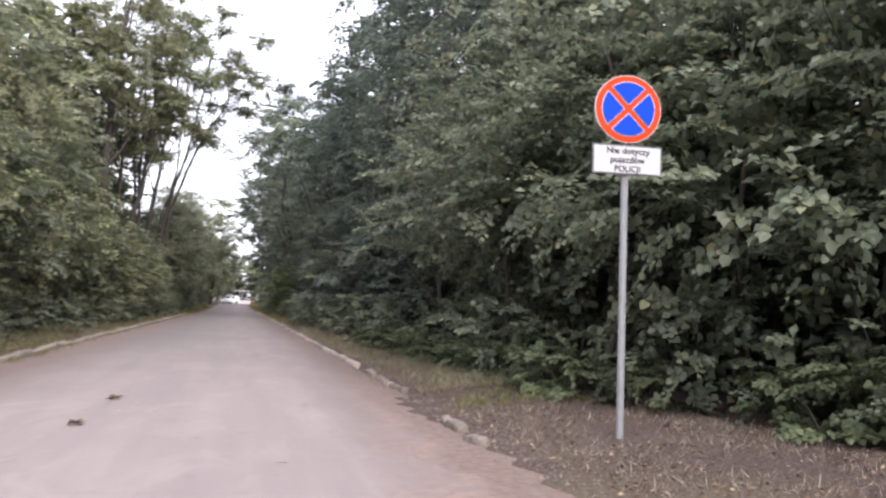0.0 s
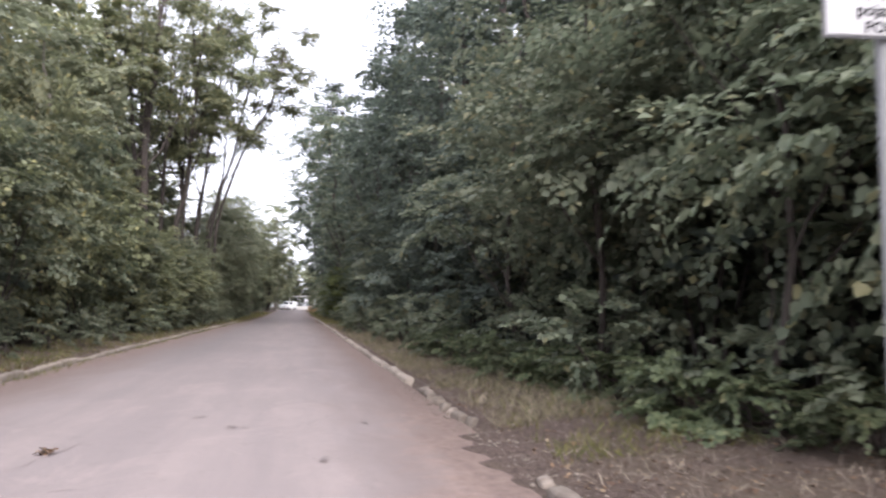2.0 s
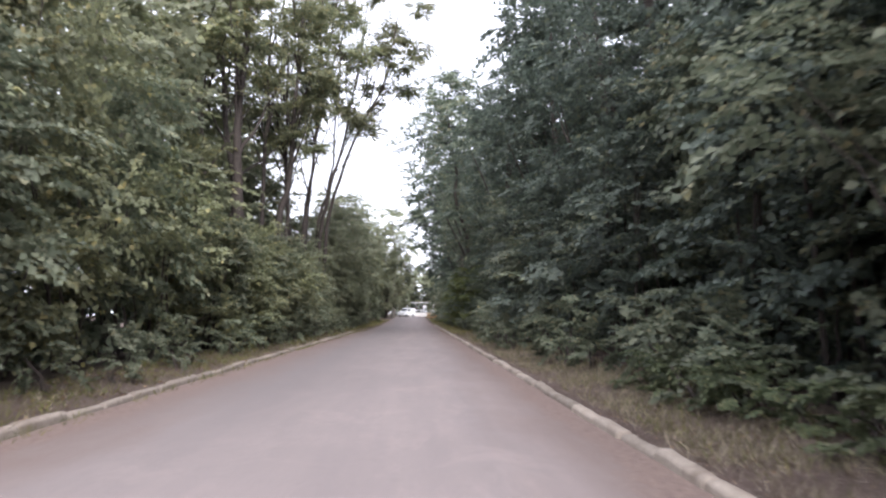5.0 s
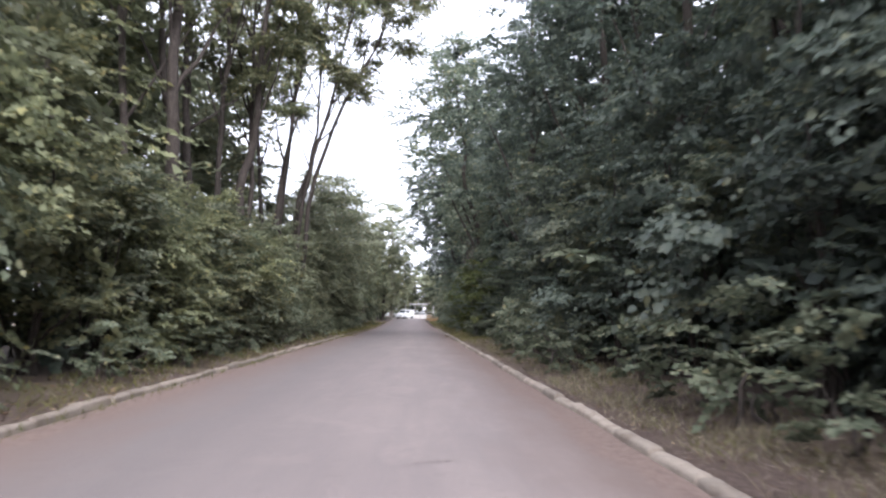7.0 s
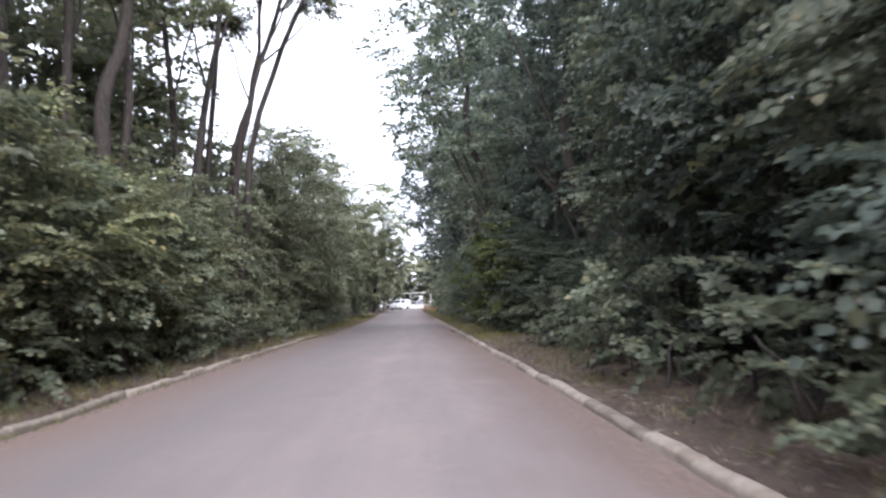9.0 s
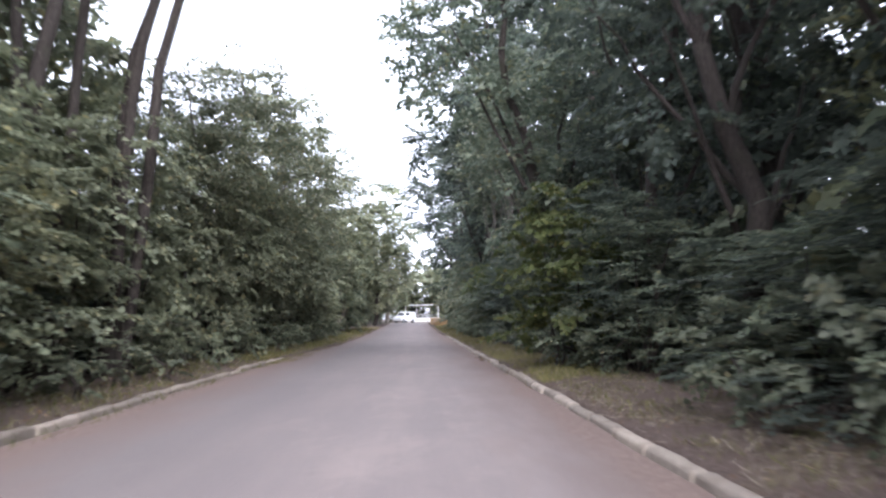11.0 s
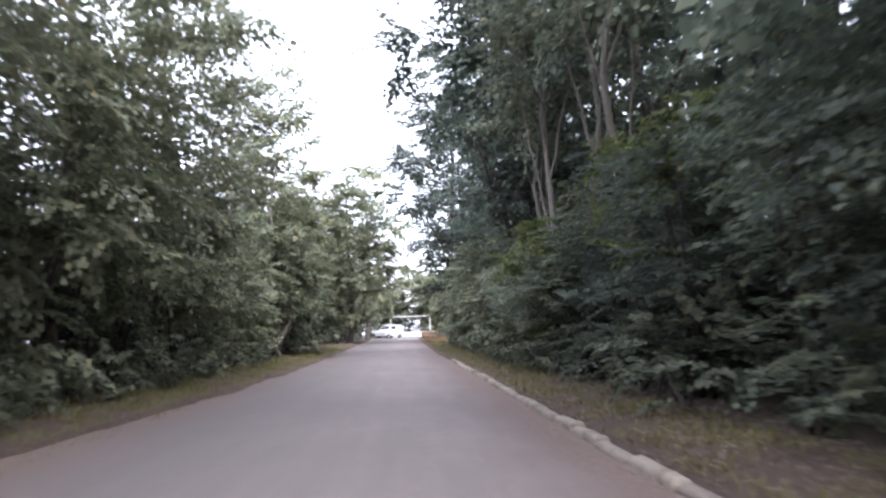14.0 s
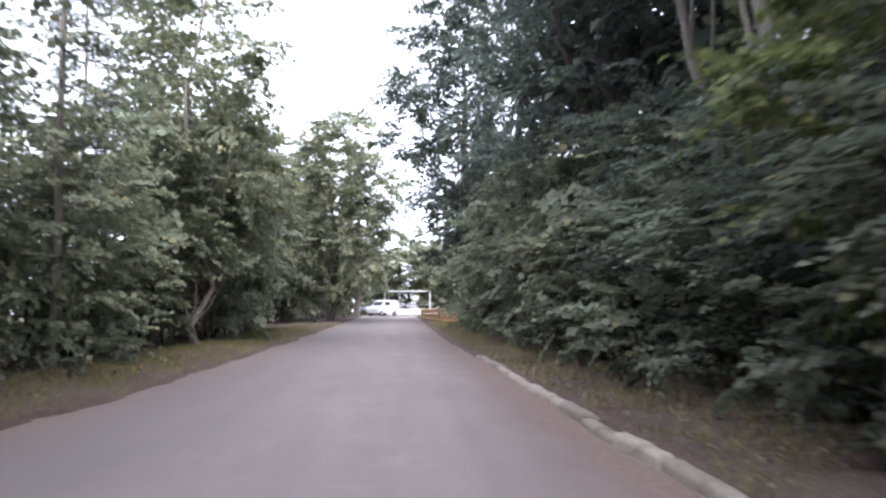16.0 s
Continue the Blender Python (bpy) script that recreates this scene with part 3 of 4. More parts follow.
def plant_shrubs():
    near = [make_shrub(rng, "dense hazel shrub with round green leaves", HEDGE, 5.6, 1.6, 7000, 0.100, LEAF_HAZEL, True, 0.98, bough=0.62, belly=0.9) for _ in range(3)]
    # skylight on the hedge top is put into this row's paler leaf colour
    back = [make_shrub(rng, "tall hazel shrub with leaves paled as if skylit", HEDGE, 7.4, 1.9, 6600, 0.138, LEAF_PALE_HAZED_LIT, False, 0.98, bough=0.75) for _ in range(2)]
    # near right shrubs partly take the dark leaf, shade put into their colour
    right = [make_shrub(rng, "dense green hazel shrub beside the verge", HEDGE, 6.0, 1.6, 6800, 0.092, m, True, 0.95, bough=0.66, belly=0.4) for m in (LEAF_HAZEL, LEAF_DARK_AND_SHADE, LEAF_DARK_AND_SHADE)]
    fine = [make_shrub(rng, "dense small-leaved shrub beside the verge", HEDGE, 6.0, 1.6, 9800, 0.080, m, False, bough=0.55, belly=0.3) for m in (LEAF_TEAL, LEAF_DARK_AND_SHADE)]
    left = [make_shrub(rng, "dense olive green shrub beside the verge", HEDGE, 4.6, 1.6, 6000, 0.110, m, False, bough=0.72, belly=0.3) for m in (LEAF_LEFT, LEAF_LEFT, LEAF_HAZEL)]
    # further left shrubs: haze is painted in by the paler leaf
    light = [make_shrub(rng, "dense shrub beside the verge in a haze-paled green", HEDGE, 4.6, 1.6, 7000, 0.105, m, False, bough=0.68, belly=0.3) for m in (LEAF_PALE_HAZED_LIT, LEAF_PALE_HAZED_LIT)]
    low = [make_shrub(rng, "low leafy undergrowth shrub", HEDGE, 1.5, 0.9, 760, 0.090, LEAF_HAZEL, False, bough=0.42, stems=3) for _ in range(2)]
    far = [make_shrub(rng, "dense green shrub at the edge of the wood", HEDGE, 5.6, 1.8, 1800, 0.23, m, False, bough=1.0) for m in (LEAF_HAZEL, LEAF_LEFT, LEAF_DARK_AND_SHADE)]
    faint = [make_shrub(rng, "pale green shrub at the edge of the wood", HEDGE, 5.6, 1.8, 2700, 0.205, m, False, bough=1.0) for m in (LEAF_PALE_HAZED_LIT, LEAF_HAZEL)]
    # distant right shrubs, half of them paled in colour to imitate haze
    edge = [make_shrub(rng, "dense green shrub at the edge of the wood", HEDGE, 5.6, 1.8, 3000, 0.19, m, False, bough=0.95) for m in (LEAF_PALE_HAZED_LIT, LEAF_HAZEL)]
    pale = [make_shrub(rng, "tall pale thicket beyond the yard", HEDGE, 10, 3.4, 2600, 0.44, LEAF_PALE_HAZED_LIT, False, bough=1.4)]
    maple = [make_shrub(rng, "young maple shrub with yellow-green leaves", HEDGE, 3.3, 1.0, 2600, 0.115, LEAF_YELLOW, True, bough=0.6, stems=4)]
    used = set()

    def place(kinds, n, *args, **kw):
        base = kinds[n % len(kinds)]
        if base.name in used:
            again(base, *args, **kw)
        else:
            used.add(base.name)
            put(base, *args, **kw)

    n = 0
    y = 0.5
    while y < 126:
        kinds = near if y < 18 else right if y < 42 else fine if y < 80 else edge if y < 106 else far
        s = rng.uniform(0.92, 1.1)
        tall = float(np.interp(y, (42, 45, 49, 51, 54, 57, 62, 66, 80, 86), (1.0, 0.36, 0.36, 0.55, 0.55, 0.95, 0.95, 0.68, 0.68, 0.95)))
        place(kinds, n, face_right(y) + 1.55 * s + rng.uniform(-0.15, 0.25), y, 0.1, rng.uniform(0, 360), s, s * tall * rng.uniform(0.95, 1.15))
        y += 1.75 if y < 20 else 2.1
        n += 1
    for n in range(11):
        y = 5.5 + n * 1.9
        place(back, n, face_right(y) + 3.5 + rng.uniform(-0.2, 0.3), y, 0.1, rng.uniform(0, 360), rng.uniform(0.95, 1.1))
    n = 0
    y = 9.0
    while y < 131:
        tall = float(np.interp(y, (9, 26, 32, 46, 52, 60, 76, 80, 89, 93, 126), (1.35, 1.35, 0.98, 0.95, 1.15, 1.35, 1.35, 1.08, 1.08, 1.3, 1.3)))
        s = rng.uniform(0.95, 1.12)
        if not 101.8 < y < 107.5:
            place(left if y < 44 else light if y < 86 else faint, n, face_left(y) - 1.5 * s + rng.uniform(-0.15, 0.2), y, 0.1, rng.uniform(0, 360), s, s * tall * rng.uniform(0.9, 1.1))
        y += 2.1
        n += 1
    fresh = [make_shrub(rng, "low bramble with fresh green leaves", HEDGE, 1.0, 0.85, 1500, 0.085, LEAF_FRESH, True, bough=0.4, stems=3)]
    for x, y, s in ((4.55, 5.75, 0.72), (5.1, 5.5, 0.8), (5.3, 4.9, 0.9), (4.9, 6.3, 0.7), (3.45, 9.0, 0.6), (3.3, 11.2, 0.5), (3.2, 13.4, 0.55), (3.3, 16.6, 0.5), (3.95, 7.5, 0.55), (3.7, 8.3, 0.6), (3.6, 9.8, 0.5), (3.5, 10.5, 0.6), (3.4, 12.0, 0.6),
                    (3.4, 12.7, 0.5), (3.3, 14.3, 0.6), (3.2, 15.4, 0.55), (3.15, 17.6, 0.6), (3.1, 18.9, 0.5), (3.1, 20.3, 0.55)):
        place(fresh, 0, x, y, 0.1, y * 70, s)
    place(maple, 0, 2.9, 52.7, 0.1, 40, 1.0, 1.22)
    place(maple, 0, 4.4, 58.3, 0.1, 170, 0.95, 1.4)
    # before the many-stemmed trees
    for n in range(10):
        place(left, n, -5.5 + rng.uniform(-0.1, 0.1), 32.6 + n * 1.6, 0.1, rng.uniform(0, 360), 0.85, 0.84)
    # a clipped row beyond the yard
    for n in range(11):
        place(far, n, -10 + n * 2.0, 156 + rng.uniform(-0.5, 0.5), 0.0, rng.uniform(0, 360), 0.8, rng.uniform(0.5, 0.75))
    for n in range(7):
        place(pale, 0, -13 + n * 4.4, 163 + rng.uniform(-3, 3), 0.0, rng.uniform(0, 360), rng.uniform(0.9, 1.2))
    for n in range(8):
        place(pale, 0, -10 + n * 2.9, 153 + rng.uniform(-1.5, 1.5), 0.0, rng.uniform(0, 360), rng.uniform(0.75, 0.9))
    # a second row, deeper in the wood
    rows = []
    for n in range(36):
        y = -6 + n * 3.4
        rows.append((far[n % 3], face_right(y) + 4.3 + rng.uniform(-0.4, 0.6), y, rng.uniform(0, 360), rng.uniform(0.95, 1.2)))
        if y < 40:
            rows.append((far[(n + 2) % 3], face_right(y) + 7.6 + rng.uniform(-0.6, 0.6), y + 1.6, rng.uniform(0, 360), rng.uniform(1.0, 1.25)))
        if y > 8 and not 100 < y < 110:
            rows.append((far[(n + 1) % 3], face_left(y) - 4.4 + rng.uniform(-0.6, 0.4), y, rng.uniform(0, 360), rng.uniform(0.8, 1.0)))
    strew("thicket", "dense green thicket behind the roadside shrubs", rows)
    for n in range(62):
        y = 3 + n * 1.1 if n < 16 else 20.5 + (n - 16) * 1.45
        place(low, n, face_right(y) + rng.uniform(0.1, 0.5) + (0.45 if y > 38 else 0), y, 0.1, rng.uniform(0, 360), rng.uniform(0.6, 1.05))
    # undergrowth behind the first row
    thick = [make_shrub(rng, "dense undergrowth shrub in the wood", HEDGE, 3.0, 1.4, 720, 0.22, m, False, bough=0.8, stems=3) for m in (LEAF_HAZEL, LEAF_DARK_AND_SHADE)]
    rows = []
    for n in range(66):
        y = -3 + n * 1.9
        rows.append((thick[n % 2], face_right(y) + 2.7 + rng.uniform(-0.3, 0.3), y, rng.uniform(0, 360), rng.uniform(0.9, 1.15)))
        if y > 6 and not 101 < y < 108.5:
            rows.append((thick[(n + 1) % 2], face_left(y) - 2.7 + rng.uniform(-0.3, 0.3), y, rng.uniform(0, 360), rng.uniform(0.9, 1.1)))
    for n in range(40):
        y = -2 + n * 3.1
        rows.append((thick[n % 2], face_right(y) + 6.0 + rng.uniform(-0.4, 0.4), y, rng.uniform(0, 360), rng.uniform(1.2, 1.5)))
        if y < 32:
            rows.append((thick[(n + 1) % 2], 13 + rng.uniform(-0.8, 0.8), y + 3, rng.uniform(0, 360), rng.uniform(1.4, 1.7)))
            rows.append((thick[n % 2], 7.6 + rng.uniform(-0.4, 0.4), y + 6, rng.uniform(0, 360), rng.uniform(1.0, 1.2)))
    for n in range(14):
        rows.append((thick[n % 2], 8.6 + n % 3 * 0.5, 68 + n * 2.4, n * 67.0, 1.45))
    strew("undergrowth", "dense leafy undergrowth in the wood", rows)
    for base in thick:
        for ob in (*base.children, base):
            bpy.data.objects.remove(ob)
    for n in range(34):
        y = 12 + n * 2.1 + rng.uniform(-0.6, 0.6)
        place(low, n + 1, face_left(y) - rng.uniform(0.1, 0.45), y, 0.08, rng.uniform(0, 360), rng.uniform(0.5, 0.85))


def plant_trees():
    tall = [make_tree(rng, "tall broadleaved tree with a dense dark green crown", WOOD, 20, 3.9, 0.20, 5200, 0.31, m, BARK_DARK, 0.26, 7, 22) for m in (LEAF_DARK_AND_SHADE, LEAF_DARK_AND_SHADE, LEAF_HAZEL)]
    leafy = make_tree(rng, "tall broadleaved tree with a dense dark green crown", WOOD, 20, 3.9, 0.24, 9000, 0.21, LEAF_DARK_AND_SHADE, BARK_DARK, 0.26, 8, 26, bough=1.15)
    # left trees, mostly with haze put into their paler leaf
    mid = [make_tree(rng, "middle-sized broadleaved tree with a grey trunk", WOOD, 11, 2.7, 0.24, 6200, 0.22, m, BARK_GREY, 0.13, 6, 18, bough=1.2) for m in (LEAF_LEFT, LEAF_PALE_HAZED_LIT, LEAF_PALE_HAZED_LIT)]
    close = make_tree(rng, "middle-sized tree beside the road in a haze-paled green", WOOD, 11, 2.7, 0.24, 14000, 0.15, LEAF_PALE_HAZED_LIT, BARK_GREY, 0.13, 6, 18, bough=1.2)
    stemmed = (
        (-6.8, 38.4, 15000, ((0.24, (0, 0, -0.2), (0.15, 0, 4.4), (0.35, -0.1, 6.5), (0.6, 0, 11), (0.9, 0.5, 16.5)),
                            (0.17, (0.2, 0.5, -0.2), (0.1, 0.7, 5), (-0.6, 1.5, 10), (-1, 2, 16)), (0.16, (-0.3, -0.4, -0.2), (-0.9, -0.6, 6), (-1.4, -1, 15)))),
        (-7.1, 42.5, 11000, ((0.19, (0, 0, -0.2), (0, 0, 5), (-0.3, 0.6, 9), (-0.6, 1, 16)), (0.15, (0.2, 0.3, -0.2), (0.5, 1.2, 6), (0.9, 1.6, 15.5)))),
        (-6.2, 43.4, 11000, ((0.19, (0, 0, -0.2), (0.3, 0, 5), (0.7, 0.2, 6.9), (1.2, 0.4, 11), (1.5, 0.5, 16.5)), (0.13, (-0.1, 0.3, -0.2), (0.1, 0.8, 5.5), (-0.1, 1.5, 14)))),
        (-6.1, 50.3, 21000, ((0.16, (0, 0, -0.2), (0.3, -0.6, 4.7), (0.4, 0.5, 8.6), (0.9, 1, 19)), (0.13, (-0.2, 0.2, -0.2), (-0.6, 0.4, 7.3), (-1.2, 0.6, 18)),
                            (0.11, (0.1, 0.3, -0.2), (0.2, 0.9, 6), (1.0, 0.5, 12), (1.9, 1, 20)))),
        (-5.6, 51.9, 25000, ((0.13, (0, 0, -0.2), (0.3, 0, 5), (1.15, 0.1, 8), (1.8, 0.3, 9.8), (2.2, 2.5, 14.3), (2.9, 3, 20)), (0.11, (0.1, 0.4, -0.2), (0.5, 0.6, 6), (1.1, 0.9, 9.5), (1.6, 1.5, 19)),
                             (0.12, (0.2, 0.1, -0.2), (0.9, 0.8, 7), (2.0, 2.0, 11), (3.9, 3.0, 14.5), (4.8, 3.6, 19.5)))),
    )
    for x, y, count, stems in stemmed:
        put(make_stemmed(rng, "many-stemmed tree with dark bare stems and sparse leaves", WOOD, stems, count, 0.135, LEAF_LEFT, BARK_DARK), x, y, 0.1)
    pale = [make_tree(rng, "far broadleaved tree with a pale green crown", "trees beyond the yard", 17, 4.2, 0.16, 5000, 0.38, LEAF_PALE_HAZED_LIT, BARK_GREY, 0.25, 5, 26, bough=1.5) for _ in range(2)]
    yellow = make_tree(rng, "young maple with yellowing leaves", WOOD, 6.0, 1.5, 0.22, 3600, 0.15, LEAF_YELLOW, BARK_GREY, 0.05, 4, 10, bough=0.8)
    great = make_tree(rng, "great broadleaved tree whose crown hangs over the road", WOOD, 26, 5.2, 0.20, 24000, 0.28, LEAF_DARK_AND_SHADE, BARK_DARK, 0.34, 8, 26, bough=1.6)
    deep = [make_tree(rng, "broadleaved tree deep in the wood", WOOD, 14, 4.0, 0.10, 2300, 0.45, m, BARK_DARK, 0.2, 3, 18, bough=2.0) for m in (LEAF_DARK_AND_SHADE, LEAF_HAZEL)]
    hazel = make_tree(rng, "young hazel tree with spreading leafy boughs", WOOD, 6.6, 1.9, 0.34, 5600, 0.105, LEAF_HAZEL, BARK_DARK, 0.045, 6, 16, bough=0.8)
    spruce = make_spruce(rng, "slender spruce with a thin bare trunk", WOOD, 12.5, 1.5)
    birch = make_tree(rng, "slim tree with a pale straight trunk", WOOD, 14, 1.8, 0.55, 3200, 0.2, LEAF_HAZEL, BARK_GREY, 0.12, 5, 12)
    used = set()

    def place(base, *args, **kw):
        if base.name in used:
            return again(base, *args, **kw)
        used.add(base.name)
        return put(base, *args, **kw)

    # right wood, behind the hedge; crowns nearest the road added or enlarged for shade
    for n, (x, y, s) in enumerate([(9.2, 9, 0.75), (8.5, 16, 0.8), (6.3, 23, 0.78), (6.0, 29, 0.8), (5.9, 35.5, 0.76), (7.0, 26, 0.8), (5.2, 50, 0.8), (7.2, 53, 0.9), (9.5, 31, 0.9), (9.5, 49, 0.9), (5.6, 55, 0.75), (8.6, 70, 0.95),
                                   (7.4, 76, 0.95), (7.5, 93, 1.0), (5.2, 99, 0.9), (4.9, 87, 0.8), (5.1, 92, 0.84), (5.6, 82.0, 0.55), (7.6, 66.5, 0.8), (5.4, 121, 0.9), (11, 60, 0.9), (11, 82, 0.9), (12, 40, 0.8), (7.4, 58.5, 0.7), (7.0, 47.5, 0.85), (5.5, 40.8, 0.76), (5.8, 17.5, 0.74)]):
        place(leafy if x < 7.7 and y < 95 else tall[(n + 2) % 3], x, y, 0.1, n * 67.0, s)
    # left wood
    for n, (x, y, s) in enumerate([(-8.5, 16, 1.1), (-9.5, 23, 1.25), (-8.0, 29, 1.05), (-11, 33, 1.3), (-11, 41, 1.3), (-10, 51, 1.2), (-10.5, 60, 0.95), (-9.0, 53.5, 1.2), (-11.5, 57, 1.25), (-10, 38, 1.4), (-12.5, 45, 1.6),
                                   (-11, 72, 0.8), (-6.1, 92, 1.0), (-6.4, 96, 0.85), (-9, 111, 0.9), (-9, 124, 1.0), (-10, 100, 1.0), (-13, 20, 1.3), (-14, 50, 1.4)]):
        place(mid[n % 3], x, y, 0.1, n * 71.0, s)
    for x, y, s in ((-6.0, 58, 0.72), (-5.7, 62.5, 0.92), (-5.7, 69, 1.03), (-5.9, 75, 1.0), (-7.4, 110, 0.92)):
        place(close, x, y, 0.1, y * 57, s)
    # beyond the yard
    for n, (x, y, s) in enumerate([(-3.6, 133.5, 1.1), (3.5, 160, 0.5), (-9, 134, 0.9), (9, 156, 0.8), (-12, 162, 1.0), (10, 164, 1.1), (-1, 172, 0.5), (-8, 176, 0.9), (6, 178, 0.6)]):
        place(pale[n % 2], x, y, 0.0, n * 83.0, s)
    for n in range(4):
        place(pale[n % 2], -15 + n * 10 + rng.uniform(-1, 1), 188 + rng.uniform(-4, 4), 0.0, n * 31.0, 0.6)
    # behind the camera
    for n, (x, y) in enumerate([(8, -6), (-9, 2), (-8, -10), (9, -18), (-10, -22)]):
        place(tall[n % 3], x, y, 0.1, n * 50.0, 0.7)
    put(great, 4.6, 84, 0.1, 30, 1.0)
    again(great, 8.2, 43, 0.1, 130, 0.82)
    put(make_tree(rng, "blue-green broadleaved tree leaning over the road", WOOD, 18, 3.7, 0.22, 15000, 0.20, LEAF_TEAL, BARK_DARK, 0.22, 8, 28, bough=1.2, lean=-2.4), 4.7, 60.5, 0.1)
    again(great, 4.3, 112, 0.1, 220, 0.85)
    put(make_tree(rng, "round-crowned grey-green tree beside the side path", WOOD, 13, 3.4, 0.14, 22000, 0.22, LEAF_PALE_HAZED_LIT, BARK_DARK, 0.2, 7, 34, bough=1.2), -4.2, 116, 0.1)
    for n, (x, y) in enumerate([(10.5, 4), (10.8, 11), (10.4, 18.5), (10.2, 26), (10.5, 68), (10.3, 76.5), (8.6, 80.5), (9.2, 87.5), (9.4, 95), (9.0, 37.5), (9.2, 62.5), (10.2, 56)]):
        place(deep[n % 2], x, y, 0.1, n * 80.0, 0.95)
    put(make_tree(rng, "slender grey-green tree with a pale thin trunk", WOOD, 13, 2.1, 0.18, 8000, 0.16, LEAF_PALE_HAZED_LIT, BARK_GREY, 0.09, 7, 24, bough=0.95), -5.0, 88, 0.1)
    place(spruce, -5.5, 81, 0.1)
    place(spruce, -7.6, 87, 0.1, 90, 0.9)
    for x, y in ((4.2, 70.0), (4.3, 72.3), (4.3, 76.3), (4.4, 78.4)):
        place(birch, x, y, 0.1, y * 40, rng.uniform(0.85, 1.0))
    for n in range(17):
        y = -6 + n * 8
        place(deep[n % 2], 13.5 + rng.uniform(-1, 2), y, 0.1, n * 61.0, rng.uniform(0.9, 1.2))
        if y < 70 and n % 2:
            place(deep[(n + 1) % 2], -15 + rng.uniform(-2, 1), y + 3, 0.1, n * 47.0, rng.uniform(0.8, 1.05))
    for x, y, s in ((4.15, 8.9, 0.95), (4.0, 12.0, 1.0), (3.9, 15.2, 0.95), (5.6, 6.0, 0.95)):
        place(hazel, x, y, 0.1, y * 90, s)
    for x, y, s in ((4.3, 67.4, 0.78), (3.4, 73.2, 0.6)):
        place(yellow, x, y, 0.1, y * 50, s)


plant_shrubs()
plant_trees()


# ---- sign ----
def text_part(body, size, at, parent, name="lettering"):
    """A line of black letters on the plate, as a mesh part."""
    cu = bpy.data.curves.new("line", "FONT")
    cu.body, cu.size, cu.align_x, cu.extrude, cu.resolution_u = body, size, "CENTER", 0.0012, 3
    cu.offset = size * 0.012
    tmp = new("line", cu)
    me = bpy.data.meshes.new_from_object(tmp.evaluated_get(bpy.context.evaluated_depsgraph_get()))
    bpy.data.objects.remove(tmp)
    me.transform(Matrix.Translation(at) @ Matrix.Rotation(math.pi / 2, 4, "X"))
    me.materials.clear()
    me.materials.append(LETTER)
    ob = new(name, me)
    ob.parent = parent
    return ob


def disc(r, y, thick, n=64, at=(0, 0)):
    bm = bmesh.new()
    made = bmesh.ops.create_cone(bm, cap_ends=True, segments=n, radius1=r, radius2=r, depth=thick)["verts"]
    bmesh.ops.rotate(bm, cent=(0, 0, 0), matrix=Matrix.Rotation(math.pi / 2, 3, "X"), verts=made)
    bmesh.ops.translate(bm, vec=(at[0], y, at[1]), verts=made)
    return bm


def wedge(r, half, a0, gap, y, thick, n=14):
    """A quarter field of the disc, its sides set back from the crossing bars."""
    bm = bmesh.new()
    t = gap / math.sin(half)
    pts = [(t * math.cos(a0), t * math.sin(a0))]
    cut = math.asin(gap / r)
    for k in range(n + 1):
        a = a0 - half + cut + (2 * half - 2 * cut) * k / n
        pts.append((r * math.cos(a), r * math.sin(a)))
    front = [bm.verts.new((x, y - thick / 2, z)) for x, z in pts]
    back = [bm.verts.new((x, y + thick / 2, z)) for x, z in pts]
    bm.faces.new(front)
    bm.faces.new(back[::-1])
    for k in range(len(pts)):
        q = (k + 1) % len(pts)
        bm.faces.new((front[q], front[k], back[k], back[q]))
    bmesh.ops.recalc_face_normals(bm, faces=bm.faces)
    return bm


def build_sign():
    root = tagged(new("road_sign"), "round red and blue no stopping sign on a steel post", "road sign")
    part("post", rod(0.030, 0.030, -0.2, 2.90, n=20), GALVANISED, root, "grey galvanised steel post")
    part("post_cap", rod(0.032, 0.020, 2.90, 2.92, n=20), SIGN_BACK, root)
    face = part("sign_disc", disc(0.288, -0.045, 0.012, at=(0, 0)), SIGN_WHITE, root, "round no stopping disc")
    face.location = (0, 0, 2.705)
    part("rim", disc(0.281, -0.053, 0.004), SIGN_RED, face, "orange-red ring and crossed bars")
    for q in range(4):
        part("field_border", wedge(0.231, math.pi / 4, q * math.pi / 2, 0.022, -0.057, 0.004), SIGN_WHITE, face)
        part("field", wedge(0.224, math.pi / 4, q * math.pi / 2, 0.028, -0.061, 0.004), SIGN_BLUE, face, "blue quarter field")
    for z in (2.80, 2.62, 2.33):
        part("clamp", box(0.085, 0.05, 0.03, (0, -0.012, z), 0.004), GALVANISED, root)
    edge = part("plate_edge", box(0.600, 0.012, 0.250, (0, -0.045, 2.275), 0.004), SIGN_BACK, root, "dark folded plate edge")
    part("plate", box(0.572, 0.006, 0.222, (0, -0.053, 2.275), 0.002), SIGN_WHITE, root, "white plate with black words")
    text_part("Nie dotyczy", 0.077, (0.005, -0.058, 2.325), root)
    text_part("pojazdów", 0.077, (0.0, -0.058, 2.250), root)
    text_part("POLICJI", 0.070, (0.0, -0.058, 2.176), root)
    put(root, 2.79, 6.0, 0.115, -7.0)


build_sign()


